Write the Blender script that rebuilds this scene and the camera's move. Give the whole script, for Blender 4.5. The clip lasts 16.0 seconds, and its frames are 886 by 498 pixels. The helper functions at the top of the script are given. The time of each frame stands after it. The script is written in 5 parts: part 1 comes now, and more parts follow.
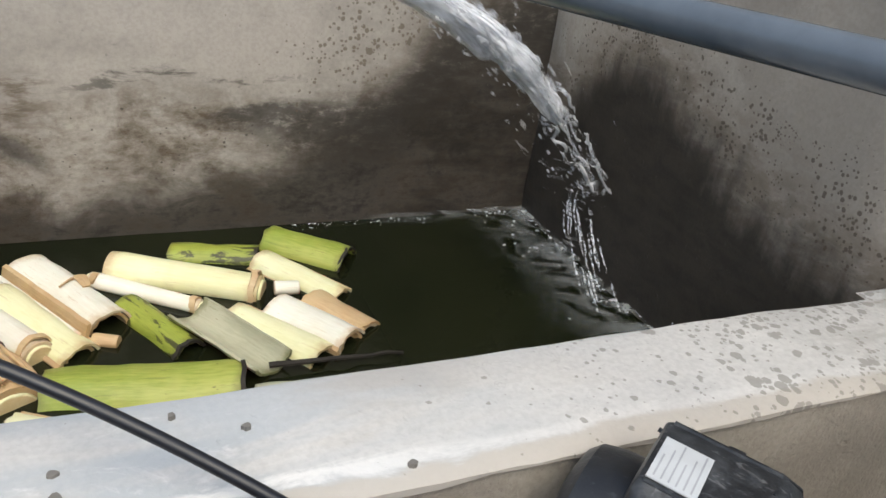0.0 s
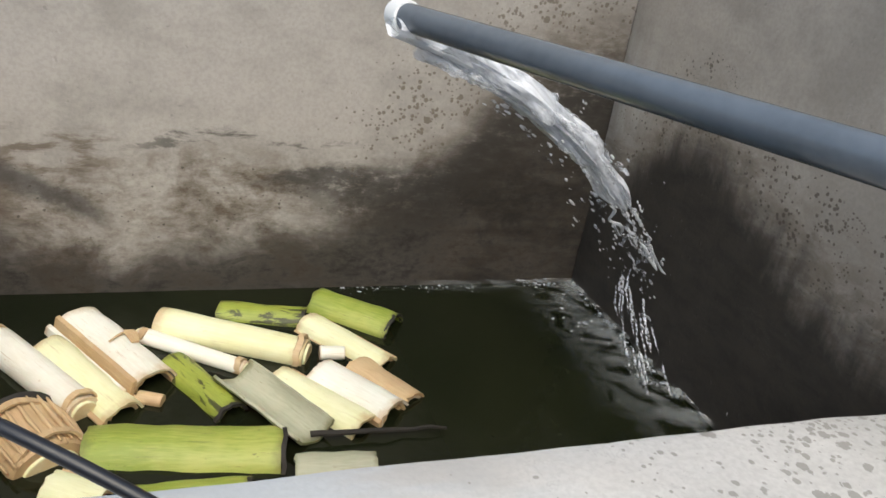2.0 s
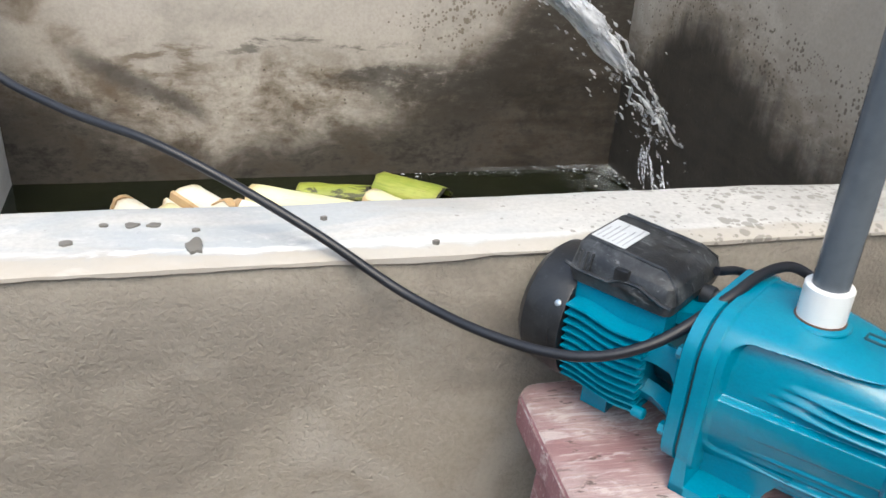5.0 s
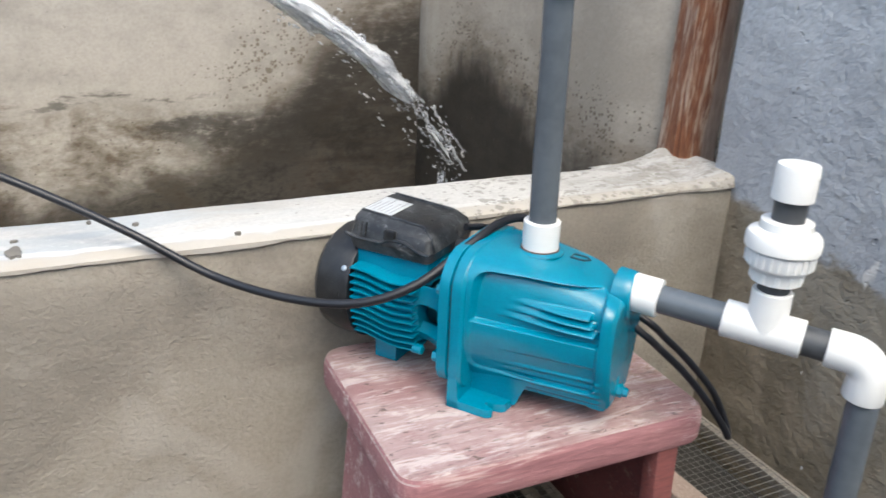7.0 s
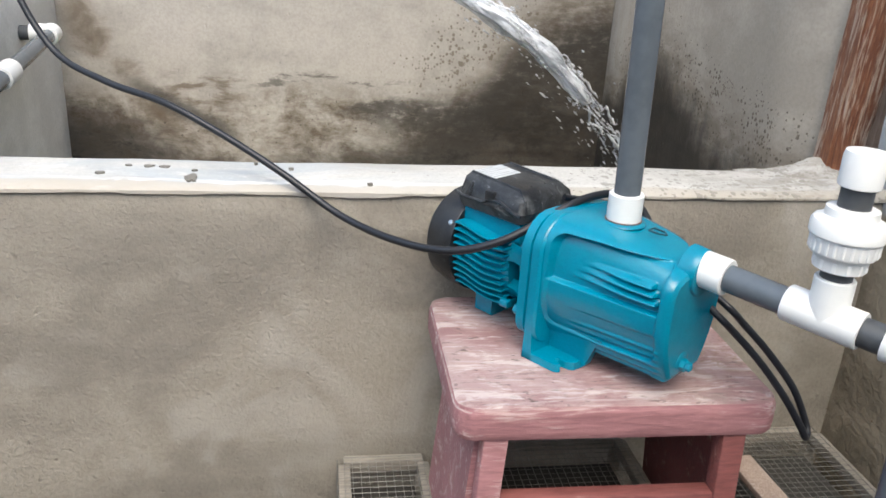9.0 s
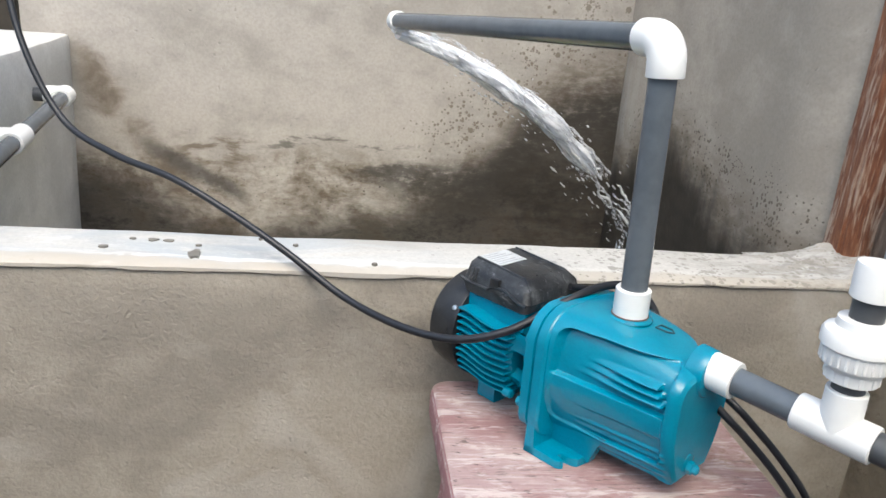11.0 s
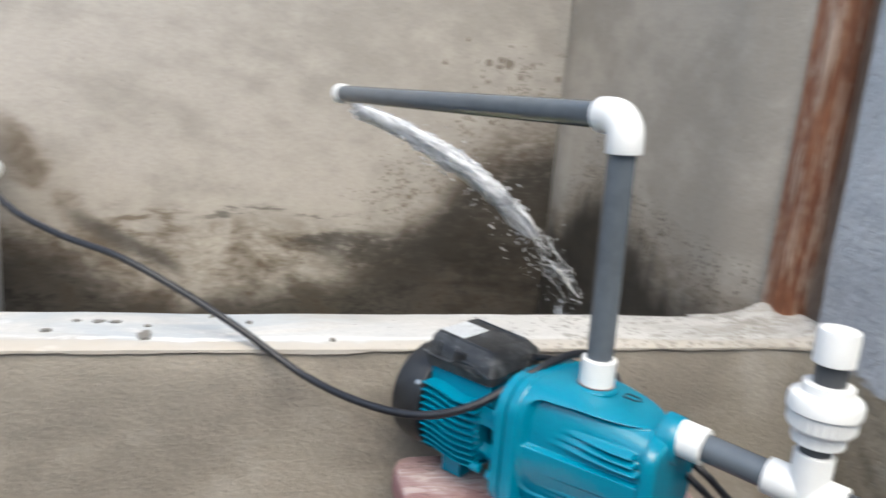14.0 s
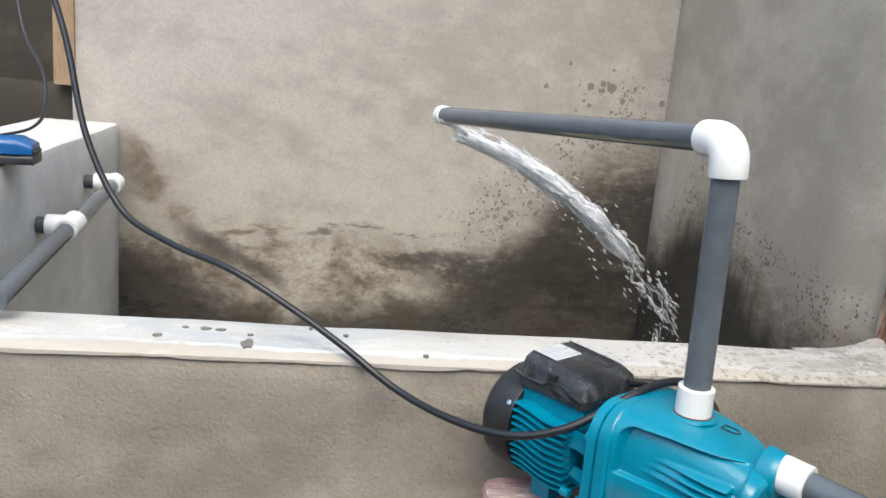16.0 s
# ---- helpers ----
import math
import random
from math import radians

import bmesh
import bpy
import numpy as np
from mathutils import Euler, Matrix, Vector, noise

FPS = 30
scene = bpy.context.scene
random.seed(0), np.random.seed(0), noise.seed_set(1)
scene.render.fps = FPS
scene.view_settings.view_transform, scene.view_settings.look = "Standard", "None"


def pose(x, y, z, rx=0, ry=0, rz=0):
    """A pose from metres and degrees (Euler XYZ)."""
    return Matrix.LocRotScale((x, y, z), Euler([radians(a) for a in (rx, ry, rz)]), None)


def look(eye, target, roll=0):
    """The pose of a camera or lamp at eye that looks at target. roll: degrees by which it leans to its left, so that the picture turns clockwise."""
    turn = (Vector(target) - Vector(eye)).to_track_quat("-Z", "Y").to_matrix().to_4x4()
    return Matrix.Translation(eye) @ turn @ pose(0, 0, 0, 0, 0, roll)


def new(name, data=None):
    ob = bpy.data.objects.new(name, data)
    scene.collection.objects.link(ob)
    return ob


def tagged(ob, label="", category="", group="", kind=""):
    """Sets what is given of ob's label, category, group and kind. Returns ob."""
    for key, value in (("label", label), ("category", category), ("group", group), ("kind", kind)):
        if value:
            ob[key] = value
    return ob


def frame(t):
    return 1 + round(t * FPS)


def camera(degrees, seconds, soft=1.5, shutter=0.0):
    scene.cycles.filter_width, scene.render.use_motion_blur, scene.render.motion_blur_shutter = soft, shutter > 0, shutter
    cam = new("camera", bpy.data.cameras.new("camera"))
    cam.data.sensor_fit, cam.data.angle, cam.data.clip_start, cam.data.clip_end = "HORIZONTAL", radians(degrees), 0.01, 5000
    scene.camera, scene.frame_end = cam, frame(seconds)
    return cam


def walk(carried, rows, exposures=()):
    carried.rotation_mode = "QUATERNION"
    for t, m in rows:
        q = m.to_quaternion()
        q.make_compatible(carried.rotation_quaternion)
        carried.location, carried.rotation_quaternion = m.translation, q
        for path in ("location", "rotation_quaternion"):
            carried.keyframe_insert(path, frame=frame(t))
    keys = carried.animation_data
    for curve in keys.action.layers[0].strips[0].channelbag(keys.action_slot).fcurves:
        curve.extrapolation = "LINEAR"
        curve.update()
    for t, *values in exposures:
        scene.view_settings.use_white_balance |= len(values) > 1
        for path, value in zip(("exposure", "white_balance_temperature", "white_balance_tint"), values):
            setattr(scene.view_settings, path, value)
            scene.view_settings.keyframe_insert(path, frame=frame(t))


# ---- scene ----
cam = camera(57.6, 16.0, 1.5, 0.4)
PATH = [
    (0, (-0.172, -0.064, 1.078), (0.601, 1.522, 0.138), 8.0),
    (0.5, (-0.181, -0.064, 1.074), (0.583, 1.539, 0.153), 8.7),
    (1, (-0.18, -0.057, 1.073), (0.555, 1.582, 0.194), 8.6),
    (1.5, (-0.185, -0.047, 1.094), (0.523, 1.617, 0.238), 9.1),
    (2, (-0.178, -0.03, 1.097), (0.503, 1.656, 0.264), 9.1),
    (2.5, (-0.172, -0.023, 1.092), (0.364, 1.712, 0.255), 9.2),
    (3, (-0.135, -0.034, 1.067), (-0.048, 1.724, 0.117), 5.7),
    (3.2, (-0.106, -0.044, 1.053), (-0.168, 1.632, -0.036), 3.1),
    (3.5, (-0.084, -0.046, 1.036), (-0.327, 1.576, -0.108), 2.2),
    (4, (-0.107, -0.163, 1.019), (-0.23, 1.53, -0.04), 1.7),
    (4.5, (-0.142, -0.361, 1.017), (0.276, 1.325, 0.024), 3.3),
    (4.7, (-0.152, -0.392, 1.025), (0.289, 1.309, 0.071), 3.9),
    (6.8, (-0.14, -0.626, 1.004), (0.507, 1.095, 0.217), 2.2),
    (7, (-0.15, -0.646, 1.0), (0.672, 1.02, 0.258), 2.6),
    (7.5, (-0.156, -0.68, 0.996), (0.715, 0.97, 0.275), 2.8),
    (8, (-0.065, -0.749, 0.989), (0.554, 1.014, 0.277), 3.1),
    (8.5, (-0.029, -0.804, 0.962), (0.282, 1.018, 0.199), 2.8),
    (8.7, (-0.03, -0.815, 0.965), (0.275, 1.013, 0.212), 3.2),
    (10.8, (-0.023, -0.778, 1.02), (0.277, 1.097, 0.395), 5.5),
    (11, (-0.024, -0.781, 1.02), (0.263, 1.098, 0.397), 4.8),
    (11.5, (-0.025, -0.777, 1.023), (0.236, 1.106, 0.403), 4.5),
    (12, (-0.035, -0.778, 1.019), (0.208, 1.115, 0.418), 4.4),
    (12.5, (-0.028, -0.786, 1.021), (0.31, 1.094, 0.428), 3.3),
    (13, (-0.017, -0.815, 1.016), (0.737, 0.945, 0.436), 3.5),
    (13.5, (-0.041, -0.779, 1.039), (0.823, 0.954, 0.54), 4.4),
    (14, (-0.079, -0.765, 1.034), (0.394, 1.122, 0.568), 4.8),
    (14.5, (-0.081, -0.77, 1.029), (0.159, 1.162, 0.57), 4.9),
    (15, (-0.062, -0.788, 1.024), (0.188, 1.142, 0.562), 4.8),
    (15.5, (-0.075, -0.792, 1.029), (0.184, 1.139, 0.58), 5.5),
    (16, (-0.08, -0.774, 1.031), (0.157, 1.165, 0.601), 5.0),
]
walk(cam, [(t, look(eye, target, roll)) for t, eye, target, roll in PATH],
     [(t, stops, 6740, 3) for t, stops in ((0, 1.15), (2.5, 1.2), (3.0, 1.22), (3.5, 0.92), (4.0, 0.95), (4.5, 1.5), (7, 1.62), (16, 1.52))])

# ---------------------------------------------------------------- light
world = bpy.data.worlds.new("sky")
scene.world = world
world.use_nodes = True
wn = world.node_tree
sky = wn.nodes.new("ShaderNodeTexSky")
sky.sky_type, sky.sun_disc = "NISHITA", False
sky.sun_elevation, sky.sun_rotation = radians(58), radians(187)
sky.dust_density, sky.ozone_density, sky.air_density = 3.0, 1.0, 1.0
wn.links.new(sky.outputs[0], wn.nodes["Background"].inputs[0])
wn.nodes["Background"].inputs[1].default_value = 0.15
sun = new("sun", bpy.data.lights.new("sun", "SUN"))
sun.data.energy, sun.data.angle, sun.data.color = 0.42, radians(50), (1.0, 0.96, 0.92)
sun.matrix_world = look((-0.1, -2.1, 4.5), (0.2, 0.4, 0.4))
scene.view_settings.exposure = 0.0


# ---------------------------------------------------------------- materials
class Nodes:
    """A short way to write node trees."""

    def __init__(self, name):
        self.m = bpy.data.materials.new(name)
        self.m.use_nodes = True
        self.t = self.m.node_tree
        self.b = self.t.nodes["Principled BSDF"]
        self.pos = self.t.nodes.new("ShaderNodeNewGeometry").outputs["Position"]
        self.obj = self.t.nodes.new("ShaderNodeTexCoord").outputs["Object"]

    def put(self, socket, value):
        if isinstance(value, bpy.types.NodeSocket):
            self.t.links.new(value, socket)
        else:
            socket.default_value = (*value, 1) if isinstance(value, tuple) and len(value) == 3 and socket.type == "RGBA" else value

    def math(self, op, a, b=0.0, c=0.0, clamp=False):
        n = self.t.nodes.new("ShaderNodeMath")
        n.operation, n.use_clamp = op, clamp
        for s, v in zip(n.inputs, (a, b, c)):
            self.put(s, v)
        return n.outputs[0]

    def sep(self, vector):
        n = self.t.nodes.new("ShaderNodeSeparateXYZ")
        self.put(n.inputs[0], vector)
        return n.outputs

    def noise(self, scale, detail=4.0, rough=0.55, vector=None, stretch=None, warp=0.0):
        v = vector or self.obj
        if stretch:
            mp = self.t.nodes.new("ShaderNodeMapping")
            self.put(mp.inputs[0], v)
            mp.inputs["Scale"].default_value = stretch
            v = mp.outputs[0]
        n = self.t.nodes.new("ShaderNodeTexNoise")
        self.put(n.inputs["Vector"], v)
        n.inputs["Scale"].default_value, n.inputs["Detail"].default_value = scale, detail
        n.inputs["Roughness"].default_value, n.inputs["Distortion"].default_value = rough, warp
        return n.outputs["Fac"]

    def cells(self, scale, vector=None, stretch=None):
        v = vector or self.obj
        if stretch:
            mp = self.t.nodes.new("ShaderNodeMapping")
            self.put(mp.inputs[0], v)
            mp.inputs["Scale"].default_value = stretch
            v = mp.outputs[0]
        n = self.t.nodes.new("ShaderNodeTexVoronoi")
        self.put(n.inputs["Vector"], v)
        n.inputs["Scale"].default_value = scale
        return n.outputs["Distance"], n.outputs["Color"]

    def step(self, value, lo, hi, a=0.0, b=1.0):
        n = self.t.nodes.new("ShaderNodeMapRange")
        n.interpolation_type = "SMOOTHSTEP"
        for s, v in zip(n.inputs, (value, lo, hi, a, b)):
            self.put(s, v)
        return n.outputs[0]

    def ramp(self, value, stops):
        n = self.t.nodes.new("ShaderNodeValToRGB")
        self.put(n.inputs[0], value)
        e = n.color_ramp.elements
        while len(e) < len(stops):
            e.new(0.5)
        for k, (p, v) in zip(e, stops):
            k.position = p
            k.color = (*v, 1) if isinstance(v, tuple) else (v, v, v, 1)
        return n.outputs[0]

    def mix(self, fac, a, b, how="MIX"):
        n = self.t.nodes.new("ShaderNodeMix")
        n.data_type, n.blend_type = "RGBA", how
        self.put(n.inputs[0], fac)
        self.put(n.inputs[6], a)
        self.put(n.inputs[7], b)
        return n.outputs[2]

    def bump(self, height, distance, strength=1.0):
        n = self.t.nodes.new("ShaderNodeBump")
        n.inputs["Distance"].default_value, n.inputs["Strength"].default_value = distance, strength
        self.put(n.inputs["Height"], height)
        self.put(self.b.inputs["Normal"], n.outputs[0])

    def done(self, colour, rough=0.6, metal=0.0, **more):
        self.put(self.b.inputs["Base Color"], colour)
        self.put(self.b.inputs["Roughness"], rough)
        self.put(self.b.inputs["Metallic"], metal)
        for key, v in more.items():
            self.put(self.b.inputs[key.replace("_", " ")], v)
        return self.m


def plain(name, colour, rough=0.5, metal=0.0, vary=0.12, scale=40.0, bump=0.0002, **more):
    n = Nodes(name)
    a = n.noise(scale, 5)
    b = n.noise(scale * 0.15, 3)
    f = n.math("ADD", n.math("MULTIPLY", a, 0.5), n.math("MULTIPLY", b, 0.5))
    c = n.mix(n.step(f, 0.35, 0.65), tuple(v * (1 - vary) for v in colour), tuple(min(1, v * (1 + vary)) for v in colour))
    n.bump(a, bump)
    return n.done(c, n.step(b, 0.3, 0.7, rough * 0.85, min(1, rough * 1.15)), metal, **more)


def plaster(name, light, dark, damp=None, relief=0.0018, grit=140, sand=0.22):
    """Trowelled cement plaster. damp gives its stains and gloss; relief is the depth of the trowel marks."""
    n = Nodes(name)
    x, y, z = n.sep(n.pos)
    big = n.noise(2.2, 5, 0.6, n.pos, warp=0.6)
    mid = n.noise(9, 5, 0.6, n.pos, stretch=(1, 1, 1.6))
    fine = n.noise(140, 4, 0.6, n.pos)
    trowel = n.noise(16, 4, 0.55, n.pos, warp=0.3)
    f = n.math("ADD", n.math("MULTIPLY", big, 0.6), n.math("MULTIPLY", mid, 0.4))
    c = n.mix(n.step(f, 0.40, 0.60), dark, light)
    c = n.mix(n.math("MULTIPLY", n.step(fine, 0.35, 0.7), 0.24), c, tuple(v * 0.6 for v in dark))
    pits = n.noise(55, 2, 0.5, n.pos)
    c = n.mix(n.math("MULTIPLY", n.step(pits, 0.73, 0.78), 0.32), c, tuple(v * 0.35 for v in dark))
    rough = 0.85
    if damp:
        c, rough = damp(n, c, x, y, z)
    scrape = n.noise(42, 3, 0.55, n.pos, stretch=(0.5, 0.5, 1.6), warp=2.6)
    scrape = n.math("SUBTRACT", 1.0, n.step(n.math("ABSOLUTE", n.math("SUBTRACT", scrape, 0.5)), 0.0, 0.012))
    scrape = n.math("MULTIPLY", scrape, n.step(n.noise(5, 3, 0.6, n.pos), 0.56, 0.64))
    c = n.mix(n.math("MULTIPLY", scrape, 0.28), c, tuple(v * 0.5 for v in dark))
    grain = n.noise(grit, 3, 0.6, n.pos, warp=0.4)
    h = n.math("ADD", n.math("MULTIPLY", grain, sand), n.math("ADD", trowel, n.math("MULTIPLY", n.step(pits, 0.66, 0.78), -0.35)))
    n.bump(h, relief)
    return n.done(c, rough, Specular_IOR_Level=0.22)


def specks(n, scale, keep, size):
    d, col = n.cells(scale, n.pos)
    r = n.sep(col)[0]
    jag = n.noise(scale * 5, 2, 0.5, n.pos)
    d = n.math("ADD", d, n.math("MULTIPLY", n.math("SUBTRACT", jag, 0.5), 0.35))
    keep = n.math("MULTIPLY", keep, n.step(n.noise(scale * 0.13, 4, 0.65, n.pos), 0.36, 0.60, 0.38, 1.0))
    limit = n.math("MULTIPLY", n.math("SUBTRACT", keep, n.math("POWER", r, 0.85)), n.math("MULTIPLY", size, 1.15))
    return n.step(n.math("SUBTRACT", limit, d), 0.0, 0.05)


def curve(n, x, points):
    """A height that follows x along a few points."""
    return n.ramp(n.math("MULTIPLY_ADD", x, 0.5, 0.5), [(p * 0.5 + 0.5, z) for p, z in points])


def along(n, x, a, b, c, d):
    """One between b and c, fading out to a and d."""
    return n.math("MULTIPLY", n.step(x, a, b), n.math("SUBTRACT", 1.0, n.step(x, c, d)))


def back_damp(n, c, x, y, z):
    rim_z = curve(n, x, [(-0.86, 0.56), (-0.50, 0.52), (-0.29, 0.526), (-0.14, 0.557), (0.0, 0.570), (0.13, 0.548), (0.22, 0.555), (0.305, 0.585), (0.42, 0.64), (0.50, 0.70), (0.58, 0.83), (0.66, 0.92), (0.80, 0.94)])
    band_z = curve(n, x, [(-0.10, 0.43), (-0.02, 0.455), (0.10, 0.490), (0.176, 0.508), (0.30, 0.520), (0.436, 0.545), (0.52, 0.64), (0.62, 0.74), (0.80, 0.80)])
    full_z = curve(n, x, [(-0.86, 0.47), (-0.60, 0.44), (-0.45, 0.36), (-0.28, 0.285), (-0.136, 0.315), (0.02, 0.345), (0.184, 0.370), (0.30, 0.405), (0.40, 0.47), (0.50, 0.56), (0.60, 0.64), (0.80, 0.70)])
    ragged = n.math("SUBTRACT", n.noise(10, 7, 0.70, n.pos, stretch=(0.8, 1, 1.4), warp=0.6), 0.5)
    drag = n.noise(17, 6, 0.66, n.pos, stretch=(0.55, 1, 2.0), warp=0.35)
    blotch = n.noise(6.5, 7, 0.68, n.pos, stretch=(0.85, 1, 1.1), warp=0.4)
    grit = n.noise(52, 5, 0.72, n.pos, stretch=(0.7, 1, 1.3))
    above = n.math("SUBTRACT", n.math("MULTIPLY_ADD", ragged, 0.10, rim_z), z)
    band = n.math("SUBTRACT", n.math("MULTIPLY_ADD", ragged, 0.07, band_z), z)
    below = n.math("SUBTRACT", n.math("MULTIPLY_ADD", ragged, 0.20, n.math("MULTIPLY_ADD", n.math("SUBTRACT", blotch, 0.5), 0.16, full_z)), z)
    # brown mottled ground between the rim and the black foot
    damp = n.step(above, n.step(x, 0.2, 0.6, -0.02, -0.07), n.step(x, 0.2, 0.6, 0.10, 0.22))
    mottled = n.math("ADD", n.step(blotch, 0.40, 0.62, 0.10, 0.80), n.math("MULTIPLY", n.math("SUBTRACT", grit, 0.5), 1.7), clamp=True)
    soak = n.math("MAXIMUM", mottled, n.math("MULTIPLY", n.step(x, 0.28, 0.55), n.step(n.math("MULTIPLY_ADD", grit, 0.5, n.math("MULTIPLY", drag, 0.5)), 0.36, 0.60, 0.45, 1.0)))
    c = n.mix(n.math("MULTIPLY", damp, soak), c, (0.112, 0.086, 0.060))
    # thin broken smear along the rim
    thick = n.math("MULTIPLY_ADD", along(n, x, -0.22, -0.08, -0.03, 0.10), 0.012, 0.010)
    rim = n.math("SUBTRACT", 1.0, n.step(n.math("ABSOLUTE", n.math("SUBTRACT", above, 0.012)), n.math("MULTIPLY", thick, 0.3), thick))
    rim = n.math("MULTIPLY", n.math("MULTIPLY", rim, along(n, x, -0.32, -0.10, 0.10, 0.30)), n.step(drag, 0.44, 0.58))
    c = n.mix(n.math("MULTIPLY", rim, 0.85), c, (0.085, 0.080, 0.070))
    # dark wedge reaching in from the wet corner
    wedge = n.math("MULTIPLY", n.step(band, n.step(x, 0.15, 0.5, 0.0, -0.04), n.step(x, 0.15, 0.5, 0.016, 0.10)), n.math("SUBTRACT", 1.0, n.step(band, n.step(x, 0.0, 0.40, 0.012, 0.09), n.step(x, 0.0, 0.40, 0.030, 0.30))))
    wedge = n.math("MULTIPLY", n.math("MULTIPLY", wedge, n.step(x, -0.04, 0.12)), n.step(n.math("MULTIPLY_ADD", grit, 0.5, n.math("MULTIPLY", drag, 0.5)), 0.30, 0.50))
    c = n.mix(n.math("MULTIPLY", wedge, 0.80), c, (0.044, 0.041, 0.036))
    # brown run from the left
    streak = n.math("SUBTRACT", 1.0, n.step(n.math("ABSOLUTE", n.math("SUBTRACT", n.math("MULTIPLY_ADD", x, -1.30, n.math("MULTIPLY_ADD", ragged, 0.22, -0.19)), z)), 0.02, 0.12))
    streak = n.math("MULTIPLY", streak, along(n, x, -0.76, -0.68, -0.45, -0.30))
    c = n.mix(n.math("MULTIPLY", streak, n.step(blotch, 0.33, 0.62, 0.20, 0.85)), c, (0.125, 0.096, 0.069))
    clump = n.math("MULTIPLY", along(n, x, -0.50, -0.42, -0.30, -0.20), n.math("SUBTRACT", 1.0, n.step(n.math("ABSOLUTE", n.math("SUBTRACT", z, 0.505)), 0.02, 0.08)))
    c = n.mix(n.math("MULTIPLY", clump, n.step(drag, 0.46, 0.60, 0.0, 0.8)), c, (0.13, 0.10, 0.072))
    # soaked black foot
    full = n.step(below, n.step(x, 0.2, 0.6, -0.06, -0.12), n.step(x, 0.2, 0.6, 0.09, 0.16))
    c = n.mix(n.math("MULTIPLY", full, n.step(n.math("MULTIPLY_ADD", grit, 0.4, n.math("MULTIPLY", blotch, 0.6)), 0.38, 0.62, 0.98, 0.66)), c, (0.026, 0.023, 0.019))
    slash = n.math("SUBTRACT", 1.0, n.step(n.math("ABSOLUTE", n.math("SUBTRACT", n.math("MULTIPLY_ADD", x, -0.52, n.math("MULTIPLY_ADD", ragged, 0.07, 0.235)), z)), 0.006, 0.038))
    slash = n.math("MULTIPLY", slash, along(n, x, -0.62, -0.48, -0.32, -0.22))
    c = n.mix(n.math("MULTIPLY", slash, 0.75), c, (0.055, 0.052, 0.047))
    # splashes
    near = n.math("MULTIPLY", n.step(x, -0.12, 0.45), n.math("SUBTRACT", 1.0, n.step(n.math("ABSOLUTE", n.math("SUBTRACT", n.math("ADD", rim_z, 0.02), z)), 0.04, 0.26)))
    dots = n.math("MAXIMUM", specks(n, 110, n.math("MULTIPLY", near, 1.0), 0.62), specks(n, 46, n.math("MULTIPLY", near, 0.70), 0.62))
    high = n.math("MULTIPLY", along(n, x, 0.30, 0.55, 0.78, 0.86), along(n, z, 0.80, 0.90, 1.00, 1.16))
    dots = n.math("MAXIMUM", dots, specks(n, 30, n.math("MULTIPLY", high, 0.78), 0.60))
    c = n.mix(n.math("MULTIPLY", dots, 0.68), c, (0.12, 0.094, 0.068))
    few = n.math("MULTIPLY", damp, n.math("SUBTRACT", 1.0, full))
    c = n.mix(n.math("MULTIPLY", specks(n, 85, n.math("MULTIPLY", few, 0.55), 0.55), 0.7), c, (0.060, 0.052, 0.042))
    wet = n.math("MAXIMUM", n.math("MULTIPLY", damp, 0.3), full)
    return c, n.step(wet, 0.0, 1.0, 0.88, 0.58)


def right_damp(n, c, x, y, z):
    edge = n.ramp(n.math("MULTIPLY", y, 0.5), [(0.27, 0.585), (0.35, 0.600), (0.42, 0.610), (0.47, 0.640), (0.525, 0.690), (0.575, 0.735), (0.62, 0.760), (0.66, 0.745), (0.70, 0.655), (0.745, 0.600), (0.80, 0.600)])
    ragged = n.math("SUBTRACT", n.noise(9, 7, 0.70, n.pos, warp=0.5), 0.5)
    drag = n.noise(20, 6, 0.7, n.pos, stretch=(1, 0.6, 1.5), warp=0.4)
    runs = n.noise(30, 5, 0.6, n.pos, stretch=(1, 1, 0.25), warp=0.3)
    down = n.math("SUBTRACT", n.math("MULTIPLY_ADD", ragged, 0.16, edge), z)
    damp = n.math("MULTIPLY", n.step(down, -0.10, 0.05), n.step(drag, 0.36, 0.60, 0.25, 1.0))
    full = n.step(n.math("MULTIPLY_ADD", n.math("SUBTRACT", runs, 0.5), 0.10, down), -0.01, 0.13)
    c = n.mix(n.math("MULTIPLY", damp, 0.72), c, (0.150, 0.118, 0.084))
    c = n.mix(n.math("MULTIPLY", full, n.step(drag, 0.35, 0.68, 0.97, 0.86)), c, (0.029, 0.026, 0.022))
    # paler rubbed plaster beside the corner
    pale = n.math("MULTIPLY", n.step(y, 1.40, 1.52), n.math("MULTIPLY", n.step(z, 0.58, 0.66), n.math("SUBTRACT", 1.0, n.step(z, 0.78, 0.95))))
    c = n.mix(n.math("MULTIPLY", pale, n.step(runs, 0.38, 0.60, 0.0, 0.5)), c, (0.46, 0.43, 0.38))
    near = n.math("SUBTRACT", 1.0, n.step(n.math("ABSOLUTE", n.math("ADD", down, 0.02)), 0.04, 0.15))
    dots = n.math("MAXIMUM", specks(n, 130, n.math("MULTIPLY", near, 1.0), 0.56), specks(n, 85, n.math("MULTIPLY", near, 0.40), 0.50))
    c = n.mix(n.math("MULTIPLY", dots, 0.72), c, (0.080, 0.062, 0.045))
    return c, n.step(full, 0.0, 1.0, 0.86, 0.52)


